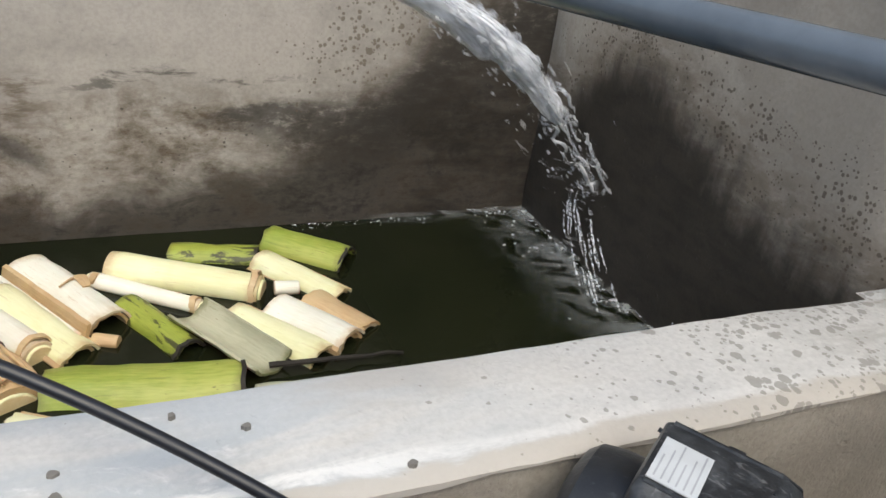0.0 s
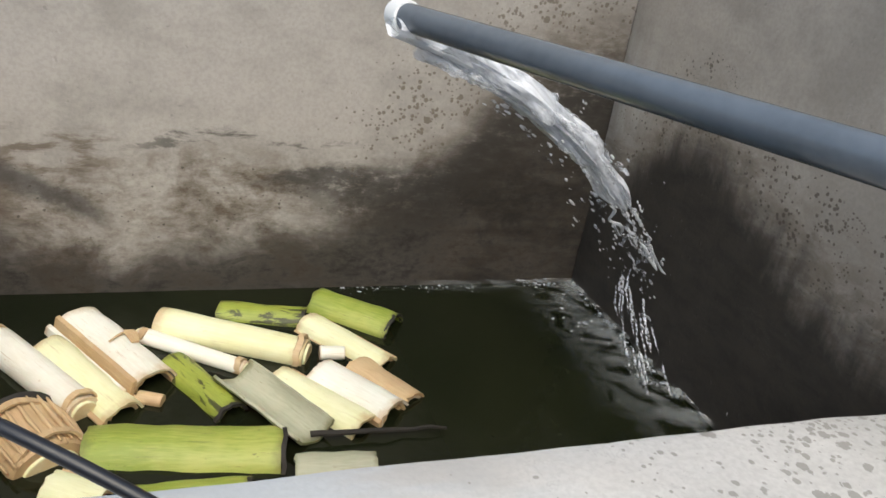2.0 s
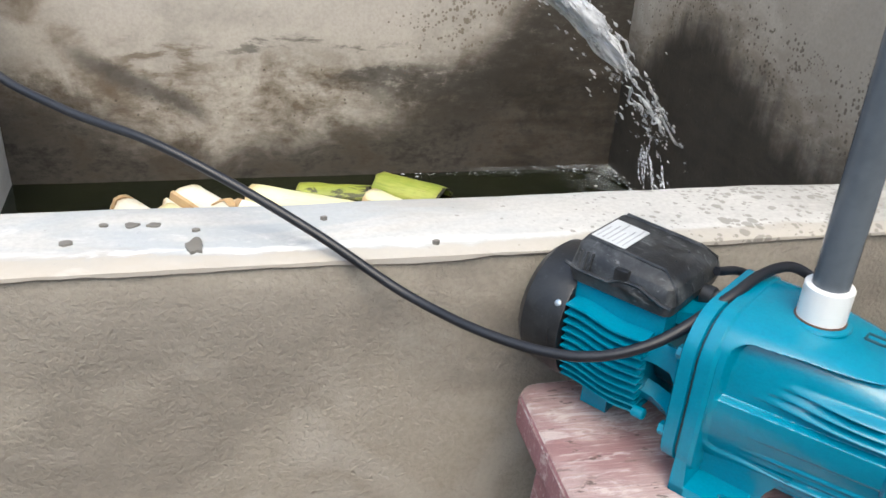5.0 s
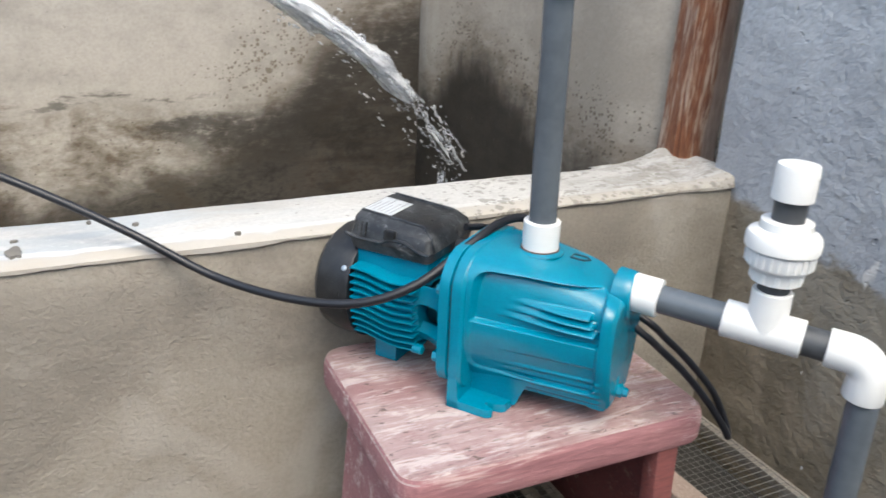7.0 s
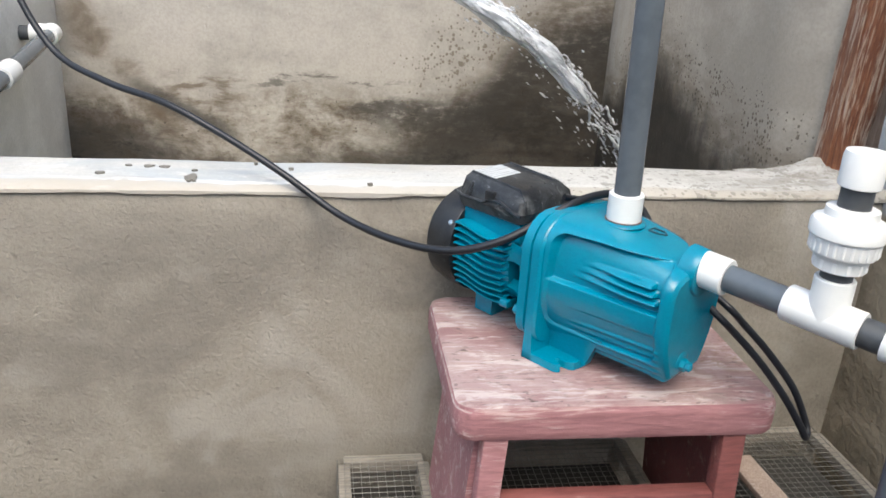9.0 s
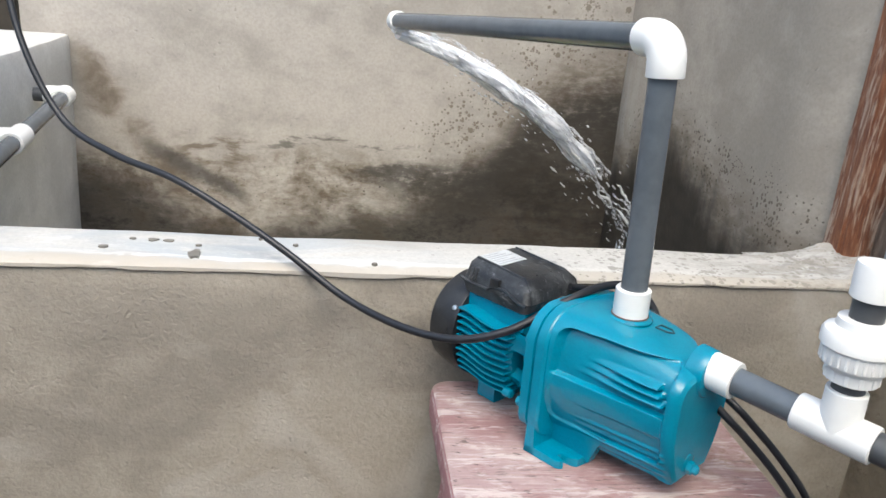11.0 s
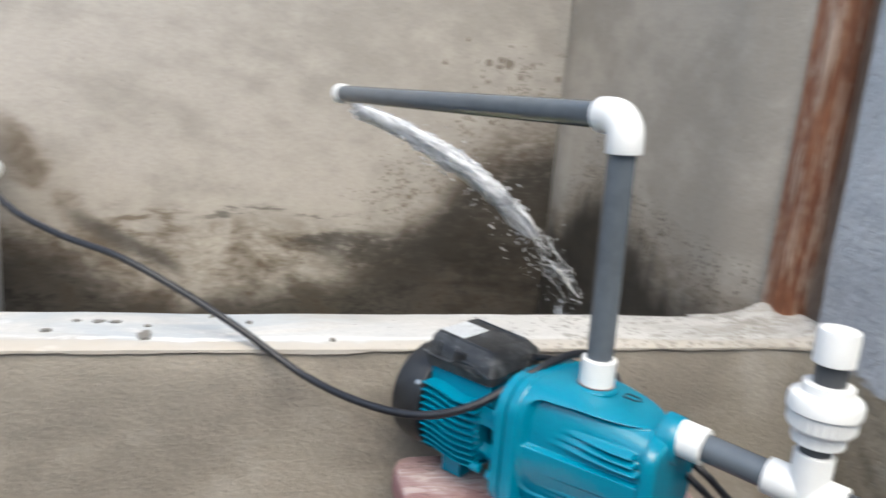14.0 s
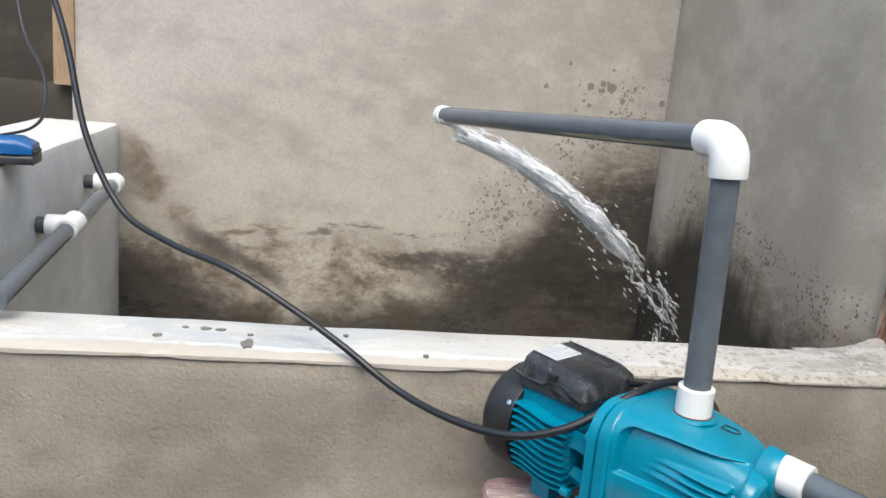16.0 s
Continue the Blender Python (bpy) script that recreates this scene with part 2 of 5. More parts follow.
def ledge_damp(n, c, x, y, z):
    smear = n.noise(5, 5, 0.62, n.pos, stretch=(0.5, 1.6, 1), warp=0.7)
    rub = n.noise(13, 6, 0.7, n.pos, stretch=(0.6, 1.3, 1), warp=0.5)
    left = n.math("SUBTRACT", 1.0, n.step(x, -0.25, 0.45))
    cool = n.math("MULTIPLY", left, n.step(smear, 0.36, 0.58))
    c = n.mix(n.math("MULTIPLY", cool, 0.75), c, (0.34, 0.375, 0.405))
    warm = n.math("MULTIPLY", left, n.step(n.noise(4, 5, 0.6, n.pos, stretch=(0.7, 2.2, 1)), 0.52, 0.66))
    c = n.mix(n.math("MULTIPLY", warm, 0.6), c, (0.36, 0.315, 0.265))
    c = n.mix(n.math("MULTIPLY", n.step(rub, 0.60, 0.72), 0.5), c, (0.68, 0.67, 0.65))
    crust = n.math("MULTIPLY_ADD", n.math("SUBTRACT", rub, 0.5), 0.035, n.math("MULTIPLY_ADD", n.math("SUBTRACT", smear, 0.5), 0.05, y))
    front = n.math("SUBTRACT", 1.0, n.step(crust, 0.392, 0.400))
    c = n.mix(n.math("MULTIPLY", front, 0.7), c, (0.43, 0.385, 0.325))
    ridge = n.math("SUBTRACT", 1.0, n.step(n.math("ABSOLUTE", n.math("SUBTRACT", crust, 0.405)), 0.002, 0.010))
    c = n.mix(n.math("MULTIPLY", ridge, n.math("MULTIPLY", n.step(rub, 0.38, 0.56, 0.1, 0.85), n.step(x, -0.25, 0.35, 1.0, 0.25))), c, (0.74, 0.725, 0.69))
    keep = n.step(x, -0.1, 0.60, 0.16, 1.0)
    dots = n.math("MAXIMUM", n.math("MAXIMUM", specks(n, 75, keep, 0.66), specks(n, 34, n.math("MULTIPLY", keep, 0.62), 0.62)), specks(n, 130, n.math("MULTIPLY", keep, 0.9), 0.66))
    c = n.mix(n.math("MULTIPLY", dots, 0.66), c, (0.20, 0.185, 0.16))
    soaked = n.math("MULTIPLY", n.step(x, 0.45, 0.85), n.step(rub, 0.46, 0.60))
    c = n.mix(n.math("MULTIPLY", soaked, 0.6), c, (0.25, 0.225, 0.19))
    return c, n.step(dots, 0.0, 1.0, 0.8, 0.5)


def front_damp(n, c, x, y, z):
    cloud = n.noise(4.2, 4, 0.5, n.pos, warp=0.9)
    c = n.mix(n.math("MULTIPLY", n.step(cloud, 0.5, 0.68), 0.5), c, (0.41, 0.382, 0.345))
    c = n.mix(n.math("MULTIPLY", n.step(n.noise(3, 4, 0.6, n.pos, stretch=(0.5, 1, 2.2)), 0.52, 0.66), 0.4), c, (0.20, 0.18, 0.155))
    return c, 0.85


def blue_paint(n, c, x, y, z):
    chip = n.math("SUBTRACT", n.noise(9, 6, 0.65, n.pos, warp=0.5), 0.5)
    run = n.math("SUBTRACT", n.noise(26, 3, 0.5, n.pos, stretch=(1, 1, 0.06)), 0.5)
    grime = n.noise(5, 6, 0.68, n.pos, stretch=(1, 1, 0.6), warp=0.7)
    stroke = n.noise(34, 4, 0.62, n.pos, stretch=(1, 1.2, 0.7), warp=1.2)
    c = n.mix(n.math("MULTIPLY", n.step(stroke, 0.50, 0.66), 0.35), c, (0.47, 0.49, 0.52))
    c = n.mix(n.math("MULTIPLY", n.step(grime, 0.54, 0.70), 0.45), c, (0.30, 0.295, 0.285))
    low = n.step(n.math("SUBTRACT", n.math("MULTIPLY_ADD", chip, 0.14, z), n.math("MULTIPLY_ADD", y, 0.20, 0.495)), 0.0, 0.022)
    foot = n.mix(n.step(chip, -0.1, 0.12), (0.185, 0.155, 0.112), (0.275, 0.232, 0.172))
    foot = n.mix(n.math("MULTIPLY", n.step(grime, 0.45, 0.62), 0.6), foot, (0.30, 0.275, 0.23))
    c = n.mix(low, foot, c)
    # pale smeared patch with runs at its foot
    over = n.math("SUBTRACT", n.math("MULTIPLY_ADD", chip, 0.06, n.math("MULTIPLY_ADD", z, -0.48, 0.352)), y)
    base = n.math("MULTIPLY_ADD", n.math("SUBTRACT", y, 0.05), 1.2, 0.49)
    drip = n.math("ADD", n.math("SUBTRACT", z, base), n.math("MULTIPLY", run, 0.55))
    pale = n.math("MULTIPLY", n.step(over, 0.0, 0.010), n.step(drip, 0.0, 0.02))
    c = n.mix(pale, c, n.mix(n.step(n.math("MULTIPLY_ADD", stroke, 0.4, n.math("ADD", chip, 0.3)), 0.36, 0.62), (0.44, 0.425, 0.395), (0.57, 0.555, 0.525)))
    rim = n.math("MULTIPLY", pale, n.math("SUBTRACT", 1.0, n.step(over, 0.006, 0.030)))
    c = n.mix(n.math("MULTIPLY", rim, 0.8), c, (0.70, 0.685, 0.655))
    return c, 0.8


M_BACK = plaster("cement_plaster_stained", (0.42, 0.385, 0.345), (0.32, 0.292, 0.26), back_damp)
M_RIGHT = plaster("cement_plaster_wet", (0.415, 0.368, 0.312), (0.32, 0.282, 0.238), right_damp)
M_LEDGE = plaster("cement_screed_pale", (0.56, 0.545, 0.515), (0.46, 0.45, 0.425), ledge_damp)
M_FRONT = plaster("cement_plaster_front", (0.325, 0.292, 0.248), (0.236, 0.211, 0.179), front_damp, 0.0036, 150, 0.75)
M_DIV = plaster("cement_plaster_grey", (0.66, 0.652, 0.632), (0.55, 0.542, 0.525))
M_BLUE = plaster("blue_grey_render", (0.475, 0.492, 0.512), (0.375, 0.390, 0.412), blue_paint, 0.0075, 58, 0.55)
M_FLOOR = plaster("cement_floor", (0.075, 0.068, 0.058), (0.048, 0.044, 0.038))
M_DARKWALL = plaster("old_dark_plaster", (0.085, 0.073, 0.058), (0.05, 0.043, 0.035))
M_STAIN = plain("wet_spot", (0.165, 0.155, 0.138), 0.4, bump=0.0)
M_TEAL = plain("teal_enamel", (0.0, 0.200, 0.310), 0.20, vary=0.06, scale=300, bump=0.00025)
# Darkened teal; on the bracket core it stands for shade.
M_TEALDARK = plain("darkened_teal", (0.002, 0.05, 0.07), 0.5)
def scuffed(name, wear):
    n = Nodes(name)
    dust = n.noise(24, 6, 0.72, warp=0.6)
    scratch = n.noise(60, 4, 0.65, stretch=(0.7, 1.6, 1.4), warp=1.4)
    c = n.mix(n.math("MULTIPLY", n.step(dust, 0.42, 0.72), 0.75 * wear), (0.012, 0.013, 0.015), (0.10, 0.107, 0.113))
    c = n.mix(n.math("MULTIPLY", n.step(scratch, 0.58, 0.70), 0.6 * wear), c, (0.20, 0.205, 0.21))
    n.bump(n.noise(300, 3), 0.0003)
    return n.done(c, n.step(dust, 0.3, 0.7, 0.30, 0.55))


M_BLACK = scuffed("black_plastic", 0.25)
M_SCUFF = scuffed("scuffed_black_plastic", 0.85)
M_RUBBER = plain("black_cable_sheath", (0.011, 0.012, 0.016), 0.42, vary=0.2, scale=80)
M_PVC = plain("grey_pvc", (0.100, 0.116, 0.134), 0.15, vary=0.10, scale=60)
M_PVCDARK = plain("dark_grey_pvc", (0.060, 0.064, 0.070), 0.45, vary=0.15, scale=60)
M_WHITE = plain("white_pvc", (0.78, 0.78, 0.765), 0.33, vary=0.03, scale=30)
M_STEEL = plain("zinc_steel", (0.62, 0.62, 0.60), 0.3, 1.0)
M_WIRE = plain("galvanised_wire", (0.19, 0.185, 0.17), 0.5, 0.3, vary=0.3, scale=90)
M_LABEL = plain("paper_label", (0.50, 0.52, 0.53), 0.5, vary=0.06)
M_PRINT = plain("label_print", (0.34, 0.35, 0.37), 0.6)
M_BLUEPLASTIC = plain("blue_plastic", (0.006, 0.085, 0.26), 0.32, vary=0.12)
# Near-black colour that stands for the shade inside the cages.
M_CAGESHADE = plain("cage_shade", (0.030, 0.027, 0.023), 0.8, vary=0.4)
M_RUST = plain("rust", (0.11, 0.05, 0.028), 0.8, vary=0.4)


def wood(name, light, dark, worn=None, amount=0.0, along=(1, 8, 8), bump=0.0012):
    n = Nodes(name)
    grain = n.noise(26, 5, 0.6, stretch=along, warp=0.5)
    soft = n.noise(6, 4, 0.55)
    c = n.mix(n.step(n.math("MULTIPLY_ADD", soft, 0.4, n.math("MULTIPLY", grain, 0.6)), 0.38, 0.62), dark, light)
    if worn:
        w = n.step(n.math("MULTIPLY_ADD", n.noise(14, 6, 0.7, stretch=tuple(0.35 * v for v in along), warp=0.6), 0.7, n.math("MULTIPLY", grain, 0.3)), 0.60 - amount, 0.72 - amount)
        c = n.mix(n.math("MULTIPLY", w, 0.85), c, worn)
    n.bump(grain, bump)
    return n.done(c, n.step(grain, 0.3, 0.7, 0.55, 0.8))


def worn_paint(name):
    n = Nodes(name)
    grain = n.noise(30, 6, 0.65, stretch=(0.5, 10, 10), warp=0.3)
    patch = n.noise(7, 5, 0.62, warp=0.5)
    dirt = n.noise(60, 4, 0.7, stretch=(0.5, 2, 2))
    c = n.mix(n.step(patch, 0.36, 0.64), (0.27, 0.150, 0.150), (0.38, 0.275, 0.266))
    c = n.mix(n.math("MULTIPLY", n.step(grain, 0.52, 0.66), 0.5), c, (0.54, 0.47, 0.45))
    c = n.mix(n.math("MULTIPLY", n.step(grain, 0.46, 0.36), 0.35), c, (0.22, 0.125, 0.12))
    c = n.mix(n.math("MULTIPLY", n.step(dirt, 0.56, 0.70), 0.7), c, (0.12, 0.09, 0.078))
    c = n.mix(n.math("MULTIPLY", n.step(n.noise(95, 3, 0.6, stretch=(0.5, 1.4, 1.4)), 0.62, 0.68), 0.8), c, (0.075, 0.052, 0.045))
    c = n.mix(n.math("MULTIPLY", n.step(n.noise(24, 6, 0.72, stretch=(0.45, 1.8, 1.8), warp=0.6), 0.50, 0.62), 0.72), c, (0.56, 0.49, 0.475))
    corner = n.sep(n.obj)
    rust = n.math("MULTIPLY", n.step(corner[0], 0.06, 0.17), n.math("MULTIPLY", n.step(corner[1], -0.13, -0.04), n.step(n.noise(26, 5, 0.7, warp=0.5), 0.46, 0.62)))
    c = n.mix(n.math("MULTIPLY", rust, 0.6), c, (0.20, 0.12, 0.06))
    c = n.mix(n.math("MULTIPLY", n.step(n.noise(11, 6, 0.7, warp=0.6), 0.54, 0.68), 0.55), c, (0.24, 0.18, 0.165))
    n.bump(grain, 0.0016)
    return n.done(c, n.step(grain, 0.3, 0.7, 0.5, 0.75))


M_PINKTOP = worn_paint("worn_pink_paint")
M_PINK = wood("pink_paint", (0.40, 0.195, 0.205), (0.27, 0.125, 0.135), (0.54, 0.42, 0.40), 0.09, (1, 8, 8))
M_RED = wood("red_wood", (0.25, 0.085, 0.080), (0.16, 0.05, 0.048), (0.42, 0.30, 0.27), 0.05, (1, 8, 8))
M_POST = wood("weathered_red_brown_wood", (0.30, 0.125, 0.062), (0.15, 0.052, 0.026), (0.50, 0.40, 0.32), 0.11, (9, 9, 1), 0.006)
M_JAMB = wood("dirty_pink_wood", (0.50, 0.40, 0.335), (0.36, 0.27, 0.22), (0.56, 0.50, 0.44), 0.05, (9, 9, 1), 0.003)
M_PALEWOOD = wood("pale_raw_timber", (0.40, 0.28, 0.17), (0.28, 0.185, 0.11), None, 0, (9, 9, 1))
M_GREYWOOD = wood("grey_old_timber", (0.30, 0.27, 0.23), (0.18, 0.16, 0.135), None, 0, (1, 9, 9))


def stem_mat(name, a, b, mark, amount, tip):
    n = Nodes(name)
    fibre = n.noise(24, 4, 0.6, stretch=(1, 9, 9))
    soft = n.noise(9, 3, 0.5)
    c = n.mix(n.step(n.math("MULTIPLY_ADD", soft, 0.6, n.math("MULTIPLY", fibre, 0.4)), 0.38, 0.62), a, b)
    line = n.step(n.noise(30, 5, 0.7, stretch=(0.35, 6, 6), warp=0.5), 0.60, 0.68)
    c = n.mix(n.math("MULTIPLY", line, 0.42), c, tip)
    gen = n.sep(n.t.nodes["Texture Coordinate"].outputs["Generated"])[0]
    end = n.math("ADD", n.math("ABSOLUTE", n.math("SUBTRACT", gen, 0.5)), n.math("MULTIPLY", n.math("SUBTRACT", n.noise(20, 5, 0.7, warp=0.5), 0.5), 0.22))
    c = n.mix(n.math("MULTIPLY", n.step(end, 0.41, 0.52), 0.75), c, tip)
    bruise = n.step(n.noise(16, 5, 0.68, stretch=(0.5, 1.8, 1.8), warp=0.8), 0.66 - amount, 0.72 - amount)
    c = n.mix(n.math("MULTIPLY", bruise, 0.85), c, mark)
    fleck = n.step(n.noise(55, 4, 0.7, stretch=(0.6, 1.2, 1.2)), 0.66, 0.72)
    c = n.mix(n.math("MULTIPLY", fleck, 0.6), c, mark)
    c = n.mix(n.math("MULTIPLY", n.step(n.noise(5, 4, 0.6, warp=0.8), 0.50, 0.68), 0.45), c, tuple(0.62 * v for v in b))
    n.bump(fibre, 0.0008)
    return n.done(c, 0.5, 0.0, Subsurface_Weight=0.05)


TIP_TAN, TIP_DARK = (0.46, 0.30, 0.15), (0.11, 0.11, 0.025)
M_CREAM = stem_mat("pale_inner_stem", (0.78, 0.76, 0.50), (0.70, 0.67, 0.38), (0.50, 0.36, 0.18), -0.01, TIP_TAN)
M_WHITESTEM = stem_mat("white_stem", (0.80, 0.78, 0.69), (0.72, 0.68, 0.57), (0.52, 0.36, 0.22), 0.0, TIP_TAN)
M_GREEN = stem_mat("green_sheath", (0.25, 0.31, 0.045), (0.40, 0.42, 0.10), (0.06, 0.05, 0.02), 0.0, TIP_DARK)
M_GREENSPOT = stem_mat("blackened_green_sheath", (0.32, 0.36, 0.06), (0.24, 0.28, 0.04), (0.018, 0.015, 0.008), 0.155, TIP_DARK)
M_TAN = stem_mat("tan_dry_sheath", (0.58, 0.42, 0.24), (0.46, 0.31, 0.17), (0.20, 0.11, 0.05), 0.02, TIP_TAN)
M_GREYSTEM = stem_mat("grey_green_sheath", (0.44, 0.43, 0.31), (0.34, 0.34, 0.24), (0.15, 0.12, 0.06), -0.03, TIP_DARK)
M_ROT = plain("blackened_edge", (0.022, 0.018, 0.014), 0.7, vary=0.3)

nw = Nodes("dark_tank_water")
ripple = nw.math("ADD", nw.noise(7, 3, 0.5, nw.pos), nw.math("MULTIPLY", nw.noise(26, 3, 0.5, nw.pos), nw.step(nw.sep(nw.pos)[0], 0.1, 0.75, 0.05, 0.8)))
nw.bump(ripple, 0.006)
M_WATER = nw.done(nw.mix(nw.step(nw.noise(3, 3, 0.5, nw.pos), 0.35, 0.65), (0.007, 0.009, 0.004), (0.012, 0.014, 0.0065)), 0.07, 0.0, IOR=1.33)
nj = Nodes("clear_falling_water")
M_JET = nj.done((0.78, 0.80, 0.82), 0.12, 0.0, IOR=1.33, Alpha=0.62)
def across(n, v, d):
    k = n.t.nodes.new("ShaderNodeVectorMath")
    k.operation = "DOT_PRODUCT"
    n.put(k.inputs[0], v)
    k.inputs[1].default_value = d
    return k.outputs["Value"]


def foam_mat(name, scale_along, scale_across, lo, hi, thin, thick, rough=0.30):
    """Aerated water: white streaks drawn out along the flow, clear between them."""
    n = Nodes(name)
    way = Vector((0.72, 0.42, -0.55)).normalized()
    one = way.cross(Vector((0, 0, 1))).normalized()
    two = one.cross(way)
    v = n.t.nodes.new("ShaderNodeCombineXYZ")
    for i, (d, k) in enumerate(((way, scale_along), (one, scale_across), (two, scale_across))):
        n.put(v.inputs[i], n.math("MULTIPLY", across(n, n.obj, d), k))
    f = n.noise(1.0, 5, 0.66, v.outputs[0], warp=0.5)
    n.bump(f, 0.0015)
    return n.done((0.90, 0.93, 0.98), rough, 0.0, IOR=1.33, Alpha=n.step(f, lo, hi, thin, thick))


M_FOAM = foam_mat("aerated_water", 30, 95, 0.38, 0.66, 0.02, 0.50)
M_SHEET = foam_mat("smooth_sheet_of_water", 9, 55, 0.30, 0.66, 0.22, 0.80, 0.6)
ns = Nodes("swirling_bubbles")
sx, sy, sz = ns.sep(ns.pos)
curl = ns.noise(7, 5, 0.62, ns.pos, warp=2.6)
band = ns.math("SUBTRACT", 1.0, ns.step(ns.math("ADD", ns.math("SUBTRACT", 0.865, sx), ns.math("MULTIPLY", ns.math("SUBTRACT", curl, 0.5), 0.60)), 0.0, 0.25))
rear = ns.math("MULTIPLY", ns.math("SUBTRACT", 1.0, ns.step(ns.math("ADD", ns.math("SUBTRACT", 1.59, sy), ns.math("MULTIPLY", ns.math("SUBTRACT", curl, 0.5), 0.2)), 0.0, 0.07)), ns.step(sx, 0.35, 0.7))
ends = ns.math("MULTIPLY", ns.step(sy, 0.88, 1.05), 1.0)
M_SWIRL = ns.done((0.62, 0.66, 0.66), 0.2, 0.0, IOR=1.33, Alpha=ns.math("MULTIPLY", ns.math("MAXIMUM", ns.math("MULTIPLY", band, ends), rear), ns.step(curl, 0.41, 0.66, 0.0, 0.68)))


# ---------------------------------------------------------------- mesh helpers
def link(name, bm, material, smooth=True, parent=None, m=None):
    me = bpy.data.meshes.new(name)
    bm.to_mesh(me)
    bm.free()
    for mt in material if isinstance(material, (list, tuple)) else [material]:
        me.materials.append(mt)
    if smooth:
        me.shade_smooth()
        me.set_sharp_from_angle(angle=radians(32))
    ob = new(name, me)
    if parent:
        ob.parent = parent
    if m is not None:
        ob.matrix_basis = m
    return ob


def part(name, bm, material, parent, label="", smooth=True, m=None):
    ob = link(name, bm, material, smooth, parent, m)
    return tagged(ob, label) if label else ob


def thing(name, label, category, m=None, group=""):
    ob = new(name)
    ob.empty_display_size = 0.05
    if m is not None:
        ob.matrix_basis = m
    return tagged(ob, label, category, group)


def box(x0, x1, y0, y1, z0, z1, bevel=0.0, seg=2, bm=None):
    bm2 = bmesh.new()
    bmesh.ops.create_cube(bm2, size=1)
    for v in bm2.verts:
        v.co = Vector(((x0 + x1) / 2 + v.co.x * (x1 - x0), (y0 + y1) / 2 + v.co.y * (y1 - y0), (z0 + z1) / 2 + v.co.z * (z1 - z0)))
    if bevel:
        bmesh.ops.bevel(bm2, geom=bm2.edges[:], offset=bevel, segments=seg, profile=0.5, affect="EDGES", clamp_overlap=True)
    return join(bm, bm2)


def join(bm, other):
    if bm is None:
        return other
    me = bpy.data.meshes.new("tmp")
    other.to_mesh(me)
    other.free()
    bm.from_mesh(me)
    bpy.data.meshes.remove(me)
    return bm


def move(bm, m):
    bmesh.ops.transform(bm, matrix=m, verts=bm.verts)
    return bm


def rings(rows, close=True, caps=True):
    """A skin over rings of points, each ring with as many points."""
    bm = bmesh.new()
    made = [[bm.verts.new(p) for p in row] for row in rows]
    count = len(made[0])
    for a, b in zip(made, made[1:]):
        for i in range(count if close else count - 1):
            j = (i + 1) % count
            bm.faces.new((a[i], a[j], b[j], b[i]))
    if caps and close:
        bm.faces.new(made[0][::-1])
        bm.faces.new(made[-1])
    bmesh.ops.recalc_face_normals(bm, faces=bm.faces)
    return bm


def lathe(profile, sides=32, m=None):
    """A turned body about x: rows of (x, radius)."""
    rows = [[Vector((x, r * math.cos(a), r * math.sin(a))) for a in [2 * math.pi * i / sides for i in range(sides)]] for x, r in profile]
    bm = rings(rows)
    return move(bm, m) if m is not None else bm


def path_frames(points):
    pts = [Vector(p) for p in points]
    out, up = [], Vector((0, 0, 1))
    for i, p in enumerate(pts):
        d = (pts[min(i + 1, len(pts) - 1)] - pts[max(i - 1, 0)]).normalized()
        side = d.cross(up)
        if side.length < 0.05:
            side = d.cross(Vector((1, 0, 0)))
        side.normalize()
        out.append((p, d, side, side.cross(d).normalized()))
        up = side.cross(d).normalized()
    return out


def smooth_path(points, steps=8):
    pts = [Vector(p) for p in points]
    pts = [2 * pts[0] - pts[1]] + pts + [2 * pts[-1] - pts[-2]]
    out = []
    for i in range(1, len(pts) - 2):
        a, b, c, d = pts[i - 1:i + 3]
        for k in range(steps):
            u = k / steps
            out.append(0.5 * (2 * b + (c - a) * u + (2 * a - 5 * b + 4 * c - d) * u * u + (3 * b - a - 3 * c + d) * u ** 3))
    out.append(pts[-2])
    return out


def tube(points, radius, sides=14, caps=True):
    rows = []
    for i, (p, d, s, u) in enumerate(path_frames(points)):
        r = radius[i] if isinstance(radius, (list, tuple)) else radius
        rows.append([p + r * (math.cos(a) * s + math.sin(a) * u) for a in [2 * math.pi * k / sides for k in range(sides)]])
    return rings(rows, True, caps)


def rod(a, b, r, sides=16):
    return tube([a, Vector(a).lerp(Vector(b), 0.5), b], r, sides)


def wall_box(x0, x1, y0, y1, z0, z1, cell=0.08, rough=0.003, bevel=0.006):
    """A plastered block with faintly uneven faces."""
    bm = box(x0, x1, y0, y1, z0, z1)
    for axis, (lo, hi) in enumerate(((x0, x1), (y0, y1), (z0, z1))):
        cuts = max(1, min(26, int((hi - lo) / cell)))
        for k in range(1, cuts):
            co, no = Vector((0, 0, 0)), Vector((0, 0, 0))
            co[axis], no[axis] = lo + (hi - lo) * k / cuts, 1
            bmesh.ops.bisect_plane(bm, geom=bm.verts[:] + bm.edges[:] + bm.faces[:], plane_co=co, plane_no=no)
    edges = [e for e in bm.edges if len(e.link_faces) == 2 and e.calc_face_angle(0) > 1]
    bmesh.ops.bevel(bm, geom=edges, offset=bevel, segments=2, profile=0.5, affect="EDGES")
    for v in bm.verts:
        v.co += rough * noise.noise_vector(v.co * 6)
    return bm


def structure(name, bm, material, label, category):
    return tagged(link(name, bm, material), label, category, kind="structure")


